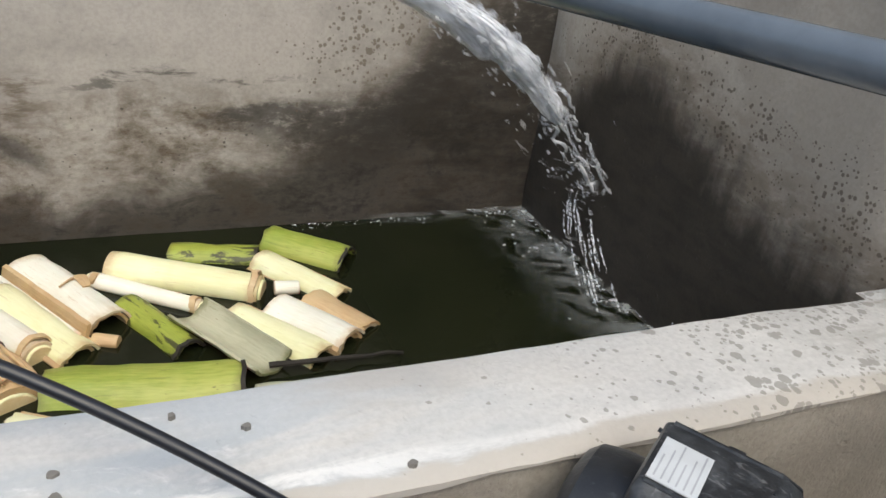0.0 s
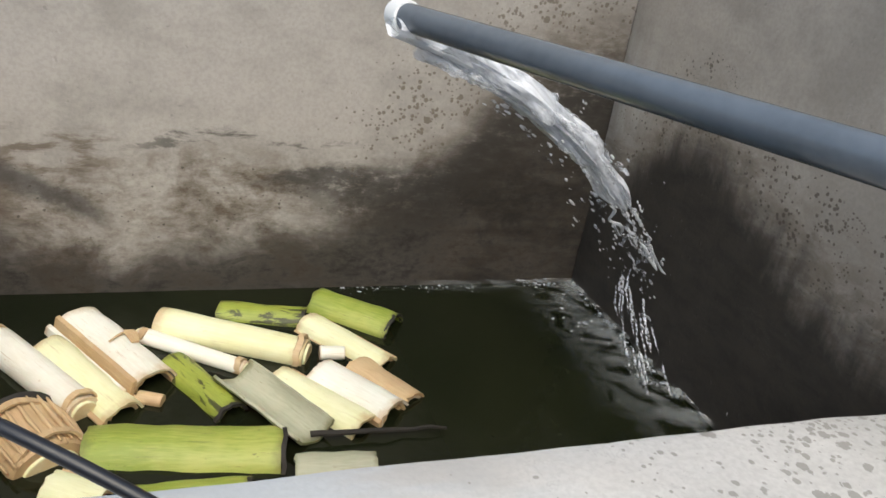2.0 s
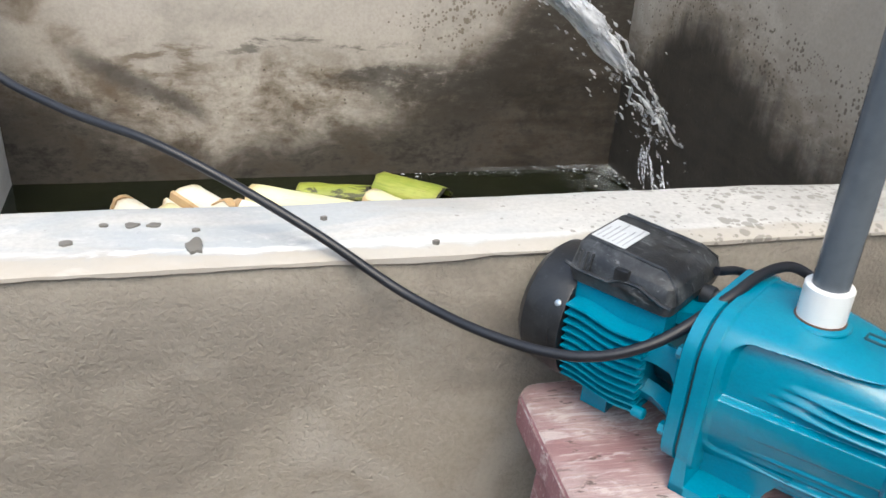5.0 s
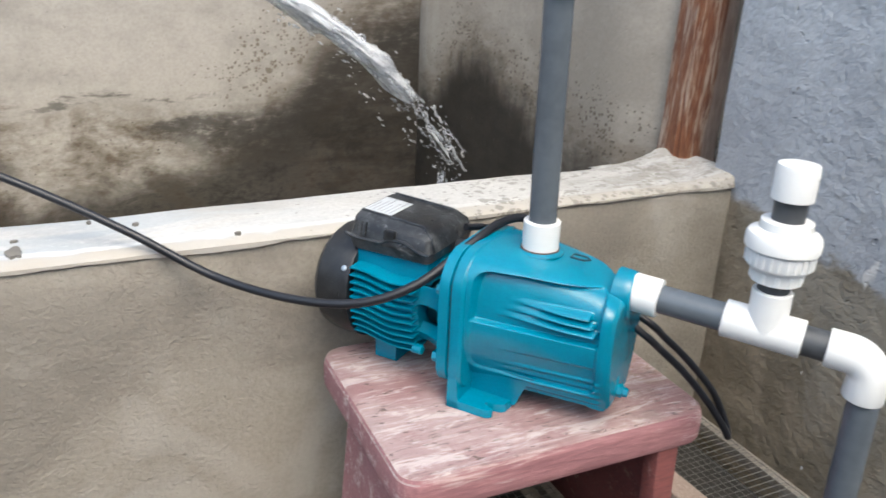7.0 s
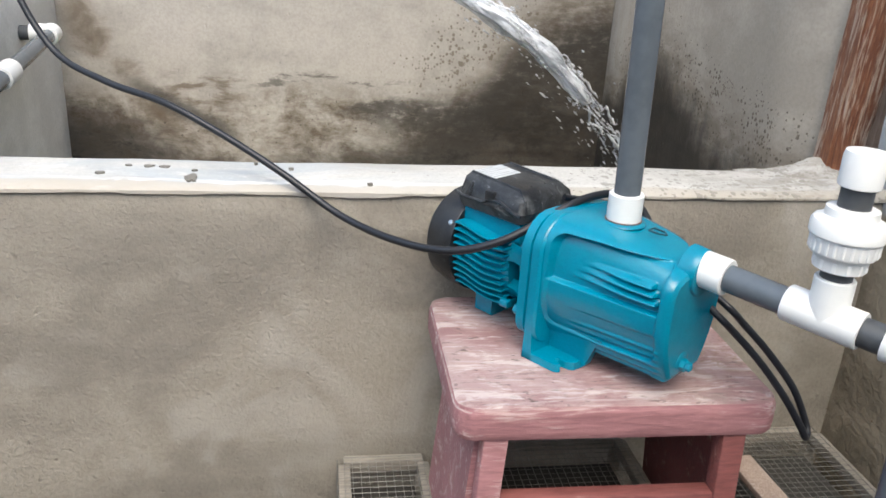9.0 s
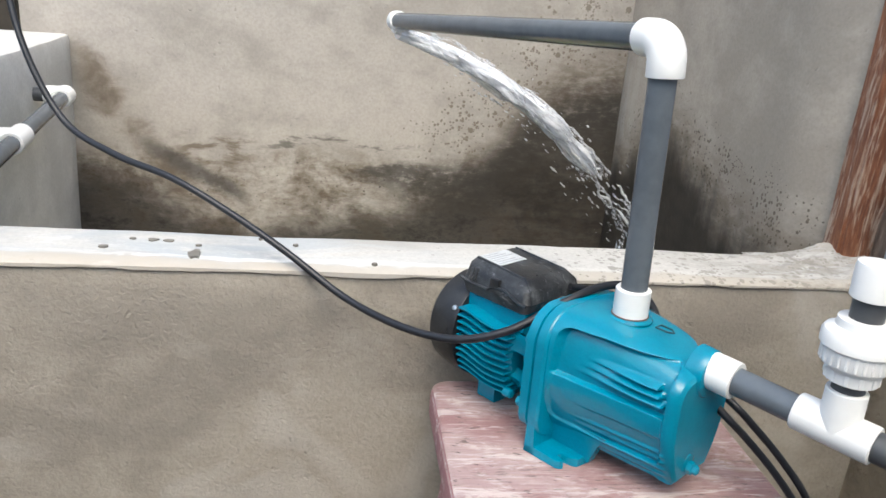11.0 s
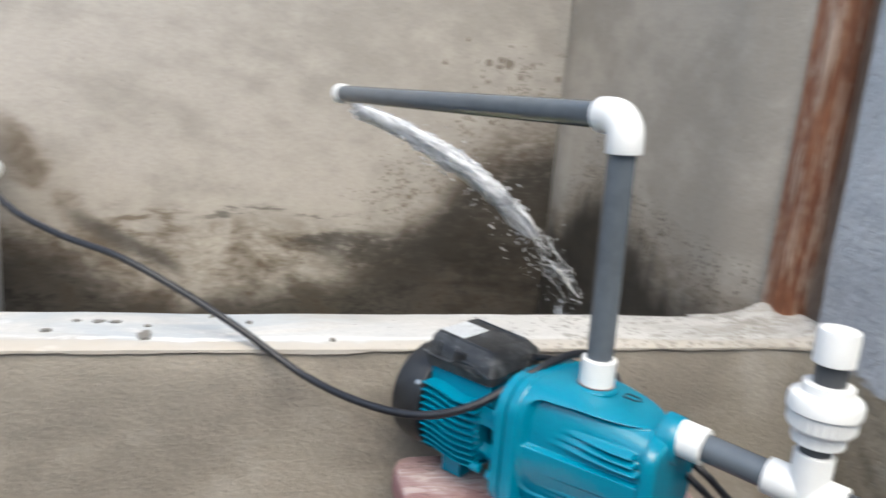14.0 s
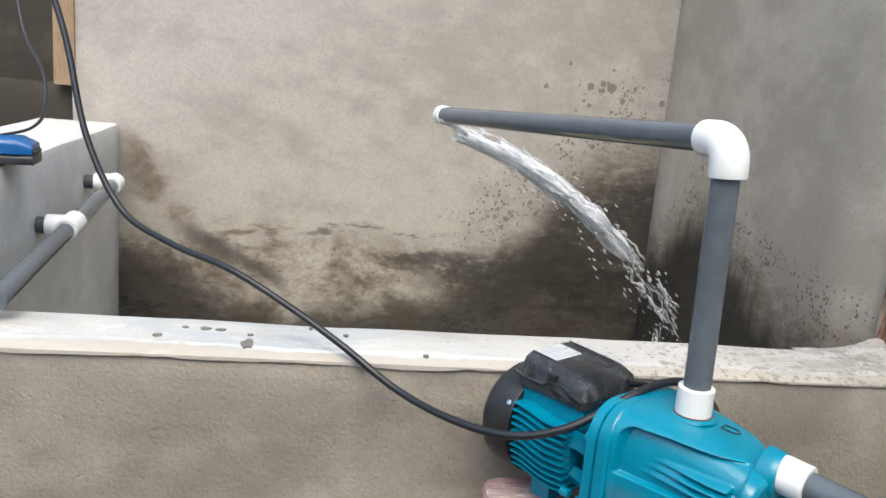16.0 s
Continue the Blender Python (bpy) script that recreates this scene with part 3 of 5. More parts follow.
# ---------------------------------------------------------------- the tank and its walls
LEDGE, BACK, FRONT, INNER, RIGHT, WATER = 0.60, 1.59, 0.379, 0.533, 0.865, 0.20

structure("ground", box(-3.2, 1.3, -3.2, 2.6, -0.4, 0.0), M_FLOOR, "dark cement floor in front of the tank", "floor")
structure("wall_back", wall_box(-0.86, 1.25, BACK, BACK + 0.16, 0.0, 2.1), M_BACK, "tank back wall of cement plaster, damp and blackened below", "wall")
side = wall_box(RIGHT, RIGHT + 0.30, INNER + 0.02, BACK - 0.002, 0.0, 2.1)
for v in side.verts:
    if v.co.y < INNER + 0.04 and v.co.x < RIGHT + 0.05:
        v.co.x += 0.042
    if v.co.x < RIGHT + 0.1:
        v.co.x -= 0.024 * (v.co.y - 0.55) / 1.04
structure("wall_right", side, M_RIGHT, "tank side wall of plaster, wet and splashed near the corner", "wall")
wf = wall_box(-2.6, 0.945, FRONT, INNER - 0.004, 0.002, LEDGE - 0.012)
structure("wall_front", wf, M_FRONT, "low tank front wall of brown cement plaster", "wall")


def coping():
    """The pale screed on the front wall, with a ragged lip."""
    rows = []
    steps = 150
    for i in range(steps + 1):
        x = -2.6 + 3.545 * i / steps
        lip = 0.006 + 0.005 * noise.noise(Vector((x * 9, 1.3, 0))) + 0.003 * noise.noise(Vector((x * 40, 4, 0)))
        fr = FRONT - 0.004 + 0.003 * noise.noise(Vector((x * 7, 0, 2))) + 0.0015 * noise.noise(Vector((x * 33, 0, 5)))
        bk = INNER + 0.005 * noise.noise(Vector((x * 3, 8, 2))) + 0.002 * noise.noise(Vector((x * 17, 3, 2)))
        top = LEDGE + 0.0025 * noise.noise(Vector((x * 5, 2, 7))) + 0.012 * max(0.0, (x - 0.82) / 0.12) ** 2
        prof = [(fr + 0.003, LEDGE - 0.007 - lip), (fr, LEDGE - 0.006 - lip), (fr, LEDGE - 0.007), (fr + 0.006, top - 0.003), (fr + 0.018, top), (0.42, top + 0.001),
                (0.48, top + 0.001), (bk - 0.016, top), (bk - 0.004, top - 0.003), (bk, top - 0.010), (bk, LEDGE - 0.10), (bk - 0.02, LEDGE - 0.10)]
        rows.append([(x, y, z) for y, z in prof])
    return rings(rows)


structure("coping", coping(), M_LEDGE, "pale smoothed cement ledge, splashed with water drops", "ledge")
structure("tank_floor", box(-0.9, 1.0, 0.50, 1.60, -0.02, 0.03), M_FLOOR, "dark floor of the tank under the water", "floor")

# dividing wall, a little askew
dv = wall_box(-0.22, 0.0, 0.0, 1.075, 0.0, 0.81, rough=0.002, bevel=0.012)
dob = structure("wall_divider", dv, M_DIV, "lower dividing wall of smooth grey cement", "wall")
dob.matrix_basis = pose(-0.664, 0.535, 0, 0, 0, 3.9)

structure("wall_blue", wall_box(0.93, 1.20, -3.2, 0.43, 0.0, 1.9, cell=0.06, rough=0.005), M_BLUE, "rough blue-grey painted rendered wall with a bare brown foot", "wall")
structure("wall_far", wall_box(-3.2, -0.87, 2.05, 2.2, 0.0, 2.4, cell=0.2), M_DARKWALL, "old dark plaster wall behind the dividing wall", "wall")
# Both walls are out of view, added to shape the sky light.
structure("light_wall_left", box(-3.3, -3.2, -3.2, 2.2, 0.0, 1.7), M_DIV, "unseen grey plaster wall at the left, added to shape the light", "wall")
structure("light_wall_behind", box(-3.3, 1.2, -3.3, -3.2, 0.0, 2.2), M_DIV, "unseen plaster wall behind the camera, added to shape the light", "wall")

# water
def water_sheet():
    bm = bmesh.new()
    bmesh.ops.create_grid(bm, x_segments=90, y_segments=64, size=0.5)
    for v in bm.verts:
        x, y = -0.80 + (v.co.x + 0.5) * 1.70, 0.51 + (v.co.y + 0.5) * 1.09
        near = max(0.0, 1 - (Vector((x, y)) - Vector((0.86, 1.28))).length / 0.75)
        v.co = Vector((x, y, WATER + (0.0006 + 0.007 * near * near) * noise.noise(Vector((x * 14, y * 14, 1))) + 0.004 * near * near * noise.noise(Vector((x * 37, y * 37, 6)))))
    return bm


structure("water", water_sheet(), M_WATER, "still dark green water in the tank, rippled by the jet", "water")

# posts
POST_X = 0.925


def post():
    bm = box(-0.036, 0.036, -0.03, 0.03, 0, 1.6)
    for k in range(1, 28):
        bmesh.ops.bisect_plane(bm, geom=bm.verts[:] + bm.edges[:] + bm.faces[:], plane_co=(0, 0, 1.6 * k / 28), plane_no=(0, 0, 1))
    bmesh.ops.bevel(bm, geom=[e for e in bm.edges if e.calc_face_angle(0) > 1], offset=0.007, segments=2, affect="EDGES")
    for v in bm.verts:
        v.co += 0.006 * noise.noise_vector(Vector((v.co.x * 20, v.co.y * 20, v.co.z * 5)))
    return bm


tagged(link("wooden_post", post(), M_POST, m=pose(POST_X, 0.524, LEDGE - 0.012, 0, 1.5, 3)), "weathered red-brown wooden post on the end of the ledge", "post")


def jamb():
    bm = box(-0.036, 0.036, -0.019, 0.019, 0, 1.6)
    for k in range(1, 24):
        bmesh.ops.bisect_plane(bm, geom=bm.verts[:] + bm.edges[:] + bm.faces[:], plane_co=(0, 0, 1.6 * k / 24), plane_no=(0, 0, 1))
    bmesh.ops.bevel(bm, geom=[e for e in bm.edges if e.calc_face_angle(0) > 1], offset=0.004, segments=2, affect="EDGES")
    for v in bm.verts:
        v.co += 0.003 * noise.noise_vector(Vector((v.co.x * 20, v.co.y * 20, v.co.z * 6 + 3)))
    return bm


tagged(link("door_jamb", jamb(), M_JAMB, m=pose(POST_X + 0.0745, 0.530, LEDGE - 0.012, 0, 1.2, 0)), "dirty pinkish-grey wooden board beside the post", "jamb")


def mortar():
    """Rough mortar heaped round the foot of the post."""
    bm = bmesh.new()
    bmesh.ops.create_grid(bm, x_segments=44, y_segments=36, size=0.5)
    for v in bm.verts:
        u, w = v.co.x + 0.5, v.co.y + 0.5
        x, y = 0.735 + 0.205 * u, 0.388 + 0.160 * w
        heap = 0.024 * math.exp(-((x - 0.885) / 0.060) ** 2 - ((y - 0.535) / 0.055) ** 2)
        lump = 0.0045 * noise.noise(Vector((x * 45, y * 45, 1))) + 0.0025 * noise.noise(Vector((x * 110, y * 110, 4)))
        rim = min(1.0, 7 * u, 7 * w, 7 * (1 - w))
        v.co = Vector((x, y, LEDGE - 0.006 + (0.0075 + heap + lump) * rim))
    return bm


structure("mortar_heap", mortar(), M_LEDGE, "rough grey mortar heaped round the post foot", "mortar")
structure("pier", wall_box(1.005, 1.3, 0.42, 0.55, 0.0, 2.1), M_RIGHT, "narrow rough masonry strip beside the wooden post", "wall")
board = box(-0.028, 0.028, -0.018, 0.018, 0, 1.2, 0.003)
board = link("timber_stud", board, M_PALEWOOD, m=pose(-0.878, 1.60, 0.905))
tagged(board, "pale raw timber stud at the end of the back wall", "timber")
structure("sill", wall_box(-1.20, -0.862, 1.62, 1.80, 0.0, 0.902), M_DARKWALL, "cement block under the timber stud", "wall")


# ---------------------------------------------------------------- stool
def stool():
    s = thing("wooden_stool", "low pink-painted wooden stool with worn top, under the pump", "stool", pose(0.349, 0.156, 0.006, 0, 0, -1.0))
    top = bmesh.new()
    hw, hd, r = 0.212, 0.160, 0.026
    ring = []
    for cx, cy, a0 in ((hw - r, hd - r, 0), (-hw + r, hd - r, 90), (-hw + r, -hd + r, 180), (hw - r, -hd + r, 270)):
        for k in range(7):
            a = radians(a0 + 15 * k)
            ring.append((cx + r * math.cos(a), cy + r * math.sin(a)))
    prof = [(0.985, 0.390), (0.998, 0.395), (1.0, 0.402), (1.0, 0.424), (0.996, 0.430), (0.990, 0.4315), (0.986, 0.436), (0.972, 0.438)]
    top = rings([[(x * k, y * k, z + 0.0012 * noise.noise(Vector((x * 9, y * 9, z)))) for x, y in ring] for k, z in prof])
    top.normal_update()
    for f in top.faces:
        f.material_index = 1 if abs(f.normal.z) < 0.6 else 0
    part("seat", top, [M_PINKTOP, M_PINK], s, "worn pink paint with bare streaks")
    for sx in (-1, 1):
        side = rings([[(sx * (0.165 + 0.03 * (0.402 - z) / 0.4) + dx, y, z) for dx, y in ((-0.011, -0.125), (0.011, -0.125), (0.011, 0.125), (-0.011, 0.125))] for z in (-0.006, 0.2, 0.4015)])
        part("side_panel", side, M_PINK if sx < 0 else M_RED, s)
        part("leg", box(-0.016, 0.016, -0.014, 0.014, -0.006, 0.4012, 0.003), M_PINK if sx < 0 else M_RED, s, m=pose(sx * 0.174, -0.14, 0, 0, 0, 0) @ pose(0, 0, 0, 0, -sx * 2.5, 0))
    part("rail", box(-0.157, 0.157, -0.150, -0.124, 0.246, 0.292, 0.004), M_RED, s, "red-stained cross rail")
    part("rail", box(-0.157, 0.157, 0.124, 0.150, 0.246, 0.292, 0.004), M_RED, s)
    return s


stool()


# ---------------------------------------------------------------- pump
def rrect(hw, zb, zt, rt, rb, n=6):
    """A rounded outline across the axis: half width, bottom, top, upper and lower corner radius."""
    out = []
    for cy, cz, r, a0 in ((hw - rt, zt - rt, rt, 0), (-hw + rt, zt - rt, rt, 90), (-hw + rb, zb + rb, rb, 180), (hw - rb, zb + rb, rb, 270)):
        for k in range(n + 1):
            a = radians(a0 + 90 * k / n)
            out.append((cy + r * math.cos(a), cz + r * math.sin(a)))
    return out


def loft(sections, n=6):
    return rings([[(x, y, z) for y, z in rrect(hw, zb, zt, rt, rb, n)] for x, hw, zb, zt, rt, rb in sections])


def ease(v, lo, hi):
    u = min(1.0, max(0.0, (v - lo) / (hi - lo)))
    return u * u * (3 - 2 * u)


def flank(x, z):
    """Half width of the cast housing at a place along its axis and a height: arch, sunk panel, stepped ribs and crease."""
    w = 0.0845 - (x + 0.056) * 0.125
    w *= 1 - 0.04 * ease(x, 0.108, 0.119)
    zt = 0.2015 - 0.030 * (x + 0.056) ** 2 / 0.03
    crease = 0.1235 - 0.020 * (x + 0.056)
    if z > 0.113:
        q = min(1.0, (z - 0.113) / (zt - 0.113))
        full = w * (1 - q ** 6.0) ** (1 / 2.8)
    else:
        full = w * (1 - 0.44 * ((0.113 - z) / 0.085) ** 1.9)
    # sunk side panel inside the raised frame
    left = -0.0485 - 0.07 * max(0.0, 0.175 - z)
    right, top, low = 0.1035, 0.1860 - 0.06 * max(0.0, x - 0.01), 0.050
    r = 0.016
    dx = max(left + r - x, x - (right - r), 0.0)
    dz = max(low + r - z, z - (top - r), 0.0)
    inside = r - math.hypot(dx, dz)
    sunk = ease(inside, -0.0004, 0.0046)
    fall = ease(0.189 - z, 0.006, 0.056)
    deep = 0.0165 * (1 - fall) + 0.0125 * fall
    # below the crease the casting stands out again
    step = ease(crease - z, -0.0006, 0.0034)
    deep = deep * (1 - step) + 0.0040 * step
    y = full - sunk * deep
    # stepped ribs that grow towards the front
    for k in range(3):
        peak = crease + 0.0115 + 0.0098 * k - 0.0008
        end = 0.0985 - 0.0042 * k
        amp = 0.0110 * ease(x, -0.030 + 0.010 * k, 0.075) * (1 - ease(x, end - 0.0016, end + 0.0004))
        up, down = z - peak, peak - z
        shape = (1 - ease(up, 0.0, 0.0072)) if up >= 0 else (1 - ease(down, 0.0002, 0.0026))
        y += sunk * amp * shape
    # faint second fold and long ribs under the belly
    y -= 0.0022 * sunk * ease(0.092 - z, 0.0, 0.004) * ease(x, -0.03, 0.03)
    if z < 0.074:
        wave = 0.5 + 0.5 * math.cos((z - 0.070) / 0.0105 * 2 * math.pi)
        y += 0.0024 * wave * ease(0.076 - z, 0.0, 0.006) * ease(x, -0.035, 0.03) * (1 - ease(x, 0.104, 0.110))
    return max(y, 0.0)


def housing():
    rows = []
    xs = [-0.0575 + 0.00187 * i for i in range(93)] + [0.1160, 0.1175, 0.1185]
    for x in xs:
        zt, zb = 0.2015 - 0.030 * (x + 0.056) ** 2 / 0.03, 0.029 + 0.04 * max(0.0, x - 0.1)
        shrink = 1.0 - 0.06 * ease(x, 0.1150, 0.1190)
        heights = [zb + (zt - zb) * i / 205 for i in range(201)] + [zt - (zt - zb) * v for v in (0.020, 0.015, 0.010, 0.006, 0.003, 0.0012)]
        right = [(x, shrink * flank(x, z), 0.115 + shrink * (z - 0.115)) for z in heights]
        rows.append(right + [(a, -y, z) for a, y, z in right[::-1]])
    return rings(rows)


def pump():
    p = thing("water_pump", "teal and black electric jet pump on the stool", "water pump", pose(0.358, 0.118, 0.444, 0, 0, -53.7))
    part("pump_housing", housing(), M_TEAL, p, "cast teal pump housing with stepped ribs")
    fl = loft([(-0.0735, 0.0865, 0.020, 0.198, 0.046, 0.030), (-0.072, 0.0890, 0.018, 0.2005, 0.048, 0.032), (-0.060, 0.0890, 0.018, 0.2005, 0.048, 0.032), (-0.056, 0.0865, 0.021, 0.198, 0.046, 0.030)], 10)
    part("flange", fl, M_TEAL, p)
    fl2 = loft([(-0.092, 0.084, 0.024, 0.193, 0.045, 0.030), (-0.090, 0.0875, 0.021, 0.1975, 0.047, 0.032), (-0.0772, 0.0875, 0.021, 0.1975, 0.047, 0.032), (-0.0755, 0.084, 0.024, 0.194, 0.045, 0.030)], 10)
    part("bracket_flange", fl2, M_TEAL, p)
    # Black filling for the dark gap between the two flanges.
    part("flange_gap", loft([(-0.0756, 0.0845, 0.024, 0.1945, 0.046, 0.030), (-0.0734, 0.0845, 0.024, 0.1945, 0.046, 0.030)], 10), M_BLACK, p, "black filling in the gap between the flanges")
    # Core painted dark, as shade seen between the arms.
    part("bracket", lathe([(-0.137, 0.034), (-0.091, 0.038)], 24, pose(0, 0, 0.100)), M_TEALDARK, p, "core coloured dark for the shade behind the bracket arms")
    for a, half in ((90, 0.030), (24, 0.016), (156, 0.016), (-38, 0.016), (218, 0.016), (-90, 0.022)):
        ca, sa = math.cos(radians(a)), math.sin(radians(a))
        out, tan = Vector((0, ca, sa)), Vector((0, -sa, ca))
        c = Vector((0, 0, 0.100))
        arm = rings([[Vector((x, 0, 0)) + c + out * r + tan * t for r, t in ((r0, -h), (r1, -h), (r1 + 0.003, 0), (r1, h), (r0, h))] for x, r0, r1, h in
                     ((-0.140, 0.044, 0.060, half * 0.8), (-0.122, 0.046, 0.061, half * 0.72), (-0.104, 0.050, 0.067, half * 0.8), (-0.0905, 0.052, 0.080, half * 1.35))])
        part("bracket_arm", arm, M_TEAL, p)
    for sy in (-1, 1):
        y = sy * 1
        # spread foot: upright plate under the flange, slotted base, gusset to the belly
        plate = rings([[(x, y * yy, z) for x, yy in ((-0.0725, a0), (-0.0725, b0), (-0.060 + k, b0), (-0.060 + k, a0))] for z, a0, b0, k in
                       ((0.0, 0.046, 0.0885, 0.004), (0.010, 0.046, 0.0885, 0.003), (0.040, 0.054, 0.0875, 0.0), (0.075, 0.066, 0.0875, 0.0), (0.112, 0.078, 0.0870, -0.001))])
        part("foot", plate, M_TEAL, p)
        outline = ((-0.0725, 0.044), (-0.0725, 0.0955), (-0.020, 0.0955), (-0.014, 0.0925), (-0.012, 0.088), (-0.024, 0.085), (-0.028, 0.081), (-0.024, 0.077), (-0.008, 0.074), (-0.003, 0.070), (0.000, 0.044))
        base = rings([[(x * k + (1 - k) * -0.03, y * (yy * k + (1 - k) * 0.07 - 0.007), z) for x, yy in outline] for z, k in ((0.0, 1.0), (0.0085, 1.0), (0.0110, 0.97))])
        part("foot_base", base, M_TEAL, p)
        gusset = rings([[(x, y * yy, z) for x, yy in ((x0, 0.036), (x0, b0), (x1, b0), (x1, 0.036))] for z, x0, x1, b0 in
                        ((0.005, -0.060, 0.004, 0.050), (0.022, -0.060, 0.010, 0.050), (0.040, -0.060, 0.019, 0.055), (0.055, -0.060, 0.030, 0.058))])
        part("gusset", gusset, M_TEAL, p)
        for bz, by in ((0.060, 0.081), (0.150, 0.076)):
            part("bolt", lathe([(0, 0.0075), (0.007, 0.0075), (0.008, 0.0055)], 6, pose(-0.0905, y * (by - 0.002), bz, 0, 180, 0)), M_TEAL, p)
        part("casing_bolt", lathe([(0, 0.0068), (0.012, 0.0068), (0.0135, 0.005)], 12, pose(-0.135, y * 0.064, 0.052, 0, 0, 0)), M_TEAL, p)
    part("top_port", lathe([(0, 0.029), (0.002, 0.028), (0.0035, 0.0255), (0.004, 0.0225)], 32, pose(0.0, 0, 0.1965, 0, -90, 0)), M_TEAL, p)
    part("port_seal", lathe([(0, 0.0238), (0.0014, 0.0236)], 24, pose(0.0, 0, 0.2002, 0, -90, 0)), M_RUST, p, "rusty ring round the port")
    part("outlet_boss", lathe([(0.100, 0.0315), (0.112, 0.0305), (0.119, 0.0295), (0.1215, 0.0280), (0.1225, 0.024)], 32, pose(0, 0, 0.1665)), M_TEAL, p)
    mark = tube([(0.042, -0.006, 0.1995), (0.058, -0.006, 0.1990), (0.064, 0.0, 0.1985), (0.058, 0.006, 0.1990), (0.042, 0.006, 0.1995), (0.042, -0.006, 0.1995)], 0.0013, 6)
    part("arrow_mark", mark, M_TEALDARK, p, "cast arrow outline")
    part("drain_boss", lathe([(0.100, 0.015), (0.119, 0.013), (0.120, 0.010)], 16, pose(0, -0.012, 0.050)), M_TEAL, p)
    part("drain_plug", lathe([(0.118, 0.0085), (0.126, 0.0085), (0.127, 0.0062), (0.132, 0.0058), (0.133, 0.004)], 6, pose(0, -0.012, 0.046)), M_TEAL, p)
    part("front_toe", box(0.088, 0.114, -0.036, 0.024, 0.022, 0.042, 0.006), M_TEAL, p)

    # motor
    motor = lathe([(-0.232, 0.060), (-0.228, 0.0635), (-0.140, 0.0635), (-0.134, 0.058)], 40, pose(0, 0, 0.100))
    part("motor_casing", motor, M_TEAL, p)
    part("box_saddle", loft([(-0.231, 0.050, 0.135, 0.168, 0.006, 0.006), (-0.126, 0.050, 0.135, 0.168, 0.006, 0.006)]), M_TEAL, p)
    for sy in (-1, 1):
        for k in range(10):
            z = 0.144 - 0.0104 * k
            inner = math.sqrt(max(0.0, 0.0610 ** 2 - (z - 0.100) ** 2))
            reach = 0.0735 - 0.00042 * max(0, k - 4) ** 2
            pts = []
            for i in range(9):
                x = -0.228 + 0.094 * i / 8
                dz = 0.0025 * math.sin(i * 0.85 + 0.5) - 0.0006 * i
                pts.append((x, dz))
            rows = [[(x, sy * inner * 0.9, z + dz - 0.0019), (x, sy * reach, z + dz - 0.0012), (x, sy * reach, z + dz + 0.0012), (x, sy * inner * 0.9, z + dz + 0.0019)] for x, dz in pts]
            part("cooling_fin", rings(rows), M_TEAL, p)
        part("motor_foot", loft([(-0.215, 0.015, 0.0, 0.048, 0.004, 0.003), (-0.182, 0.015, 0.0, 0.058, 0.004, 0.003)]), M_TEAL, p, m=pose(0, sy * 0.015, 0))
    cover = lathe([(-0.295, 0.030), (-0.2945, 0.052), (-0.290, 0.066), (-0.281, 0.0745), (-0.262, 0.0780), (-0.233, 0.0790), (-0.231, 0.0780), (-0.231, 0.06)], 48, pose(0, 0, 0.100))
    fan = part("fan_cover", cover, M_BLACK, p, "black plastic fan cover")
    part("seam", tube([(-0.2425, 0.0792 * math.cos(a), 0.100 + 0.0792 * math.sin(a)) for a in [radians(172 + 8 * k) for k in range(3)]], 0.0008, 6), M_BLACK, fan)
    for a in (150, 30, 270):
        ca, sa = math.cos(radians(a)), math.sin(radians(a))
        part("screw", lathe([(0, 0.0042), (0.0025, 0.0038), (0.003, 0.002)], 12, Matrix.Translation((-0.240, 0.0780 * ca, 0.100 + 0.0780 * sa)) @ Vector((0, ca, sa)).to_track_quat("X", "Z").to_matrix().to_4x4()), M_STEEL, fan, "small bright screw")

    # terminal box
    def box_ring(z, x0, x1, hw, r, slope=0.0):
        out = []
        for cx, cy, a0 in ((x1 - r, hw - r, 0), (x0 + r, hw - r, 90), (x0 + r, -hw + r, 180), (x1 - r, -hw + r, 270)):
            for k in range(4):
                a = radians(a0 + 30 * k)
                x, yy = cx + r * math.cos(a), cy + r * math.sin(a)
                out.append((x, yy, z - slope * (x + 0.215) - 0.35 * slope * max(0.0, abs(yy) - 0.03)))
        return out

    tb = rings([box_ring(0.1660, -0.235, -0.124, 0.0545, 0.008), box_ring(0.168, -0.238, -0.121, 0.0570, 0.009), box_ring(0.179, -0.241, -0.118, 0.0600, 0.010),
                box_ring(0.1815, -0.2415, -0.1175, 0.0606, 0.010), box_ring(0.185, -0.240, -0.119, 0.0596, 0.010), box_ring(0.2000, -0.237, -0.122, 0.0560, 0.010, 0.03),
                box_ring(0.2065, -0.237, -0.122, 0.0520, 0.009, 0.08), box_ring(0.2128, -0.234, -0.133, 0.0440, 0.008, 0.06), box_ring(0.2140, -0.230, -0.140, 0.0400, 0.007, 0.06)])
    tbx = part("terminal_box", tb, M_SCUFF, p, "scuffed black plastic terminal box")
    for sy in (-1, 1):
        bend = ((-0.2435, 0.187), (-0.226, 0.1835), (-0.190, 0.1835), (-0.178, 0.1905), (-0.156, 0.1905), (-0.130, 0.1815), (-0.119, 0.181))
        part("ridge", tube([(x, sy * (0.0608 - 0.25 * max(0.0, z - 0.185)), z) for x, z in bend], 0.0022, 6), M_SCUFF, tbx, smooth=False)
        for xx in (-0.228, -0.2215, -0.215):
            part("ridge", tube([(xx, sy * 0.0602, 0.186), (xx, sy * 0.0572, 0.197), (xx, sy * 0.0540, 0.2045)], 0.0016, 6), M_SCUFF, tbx)
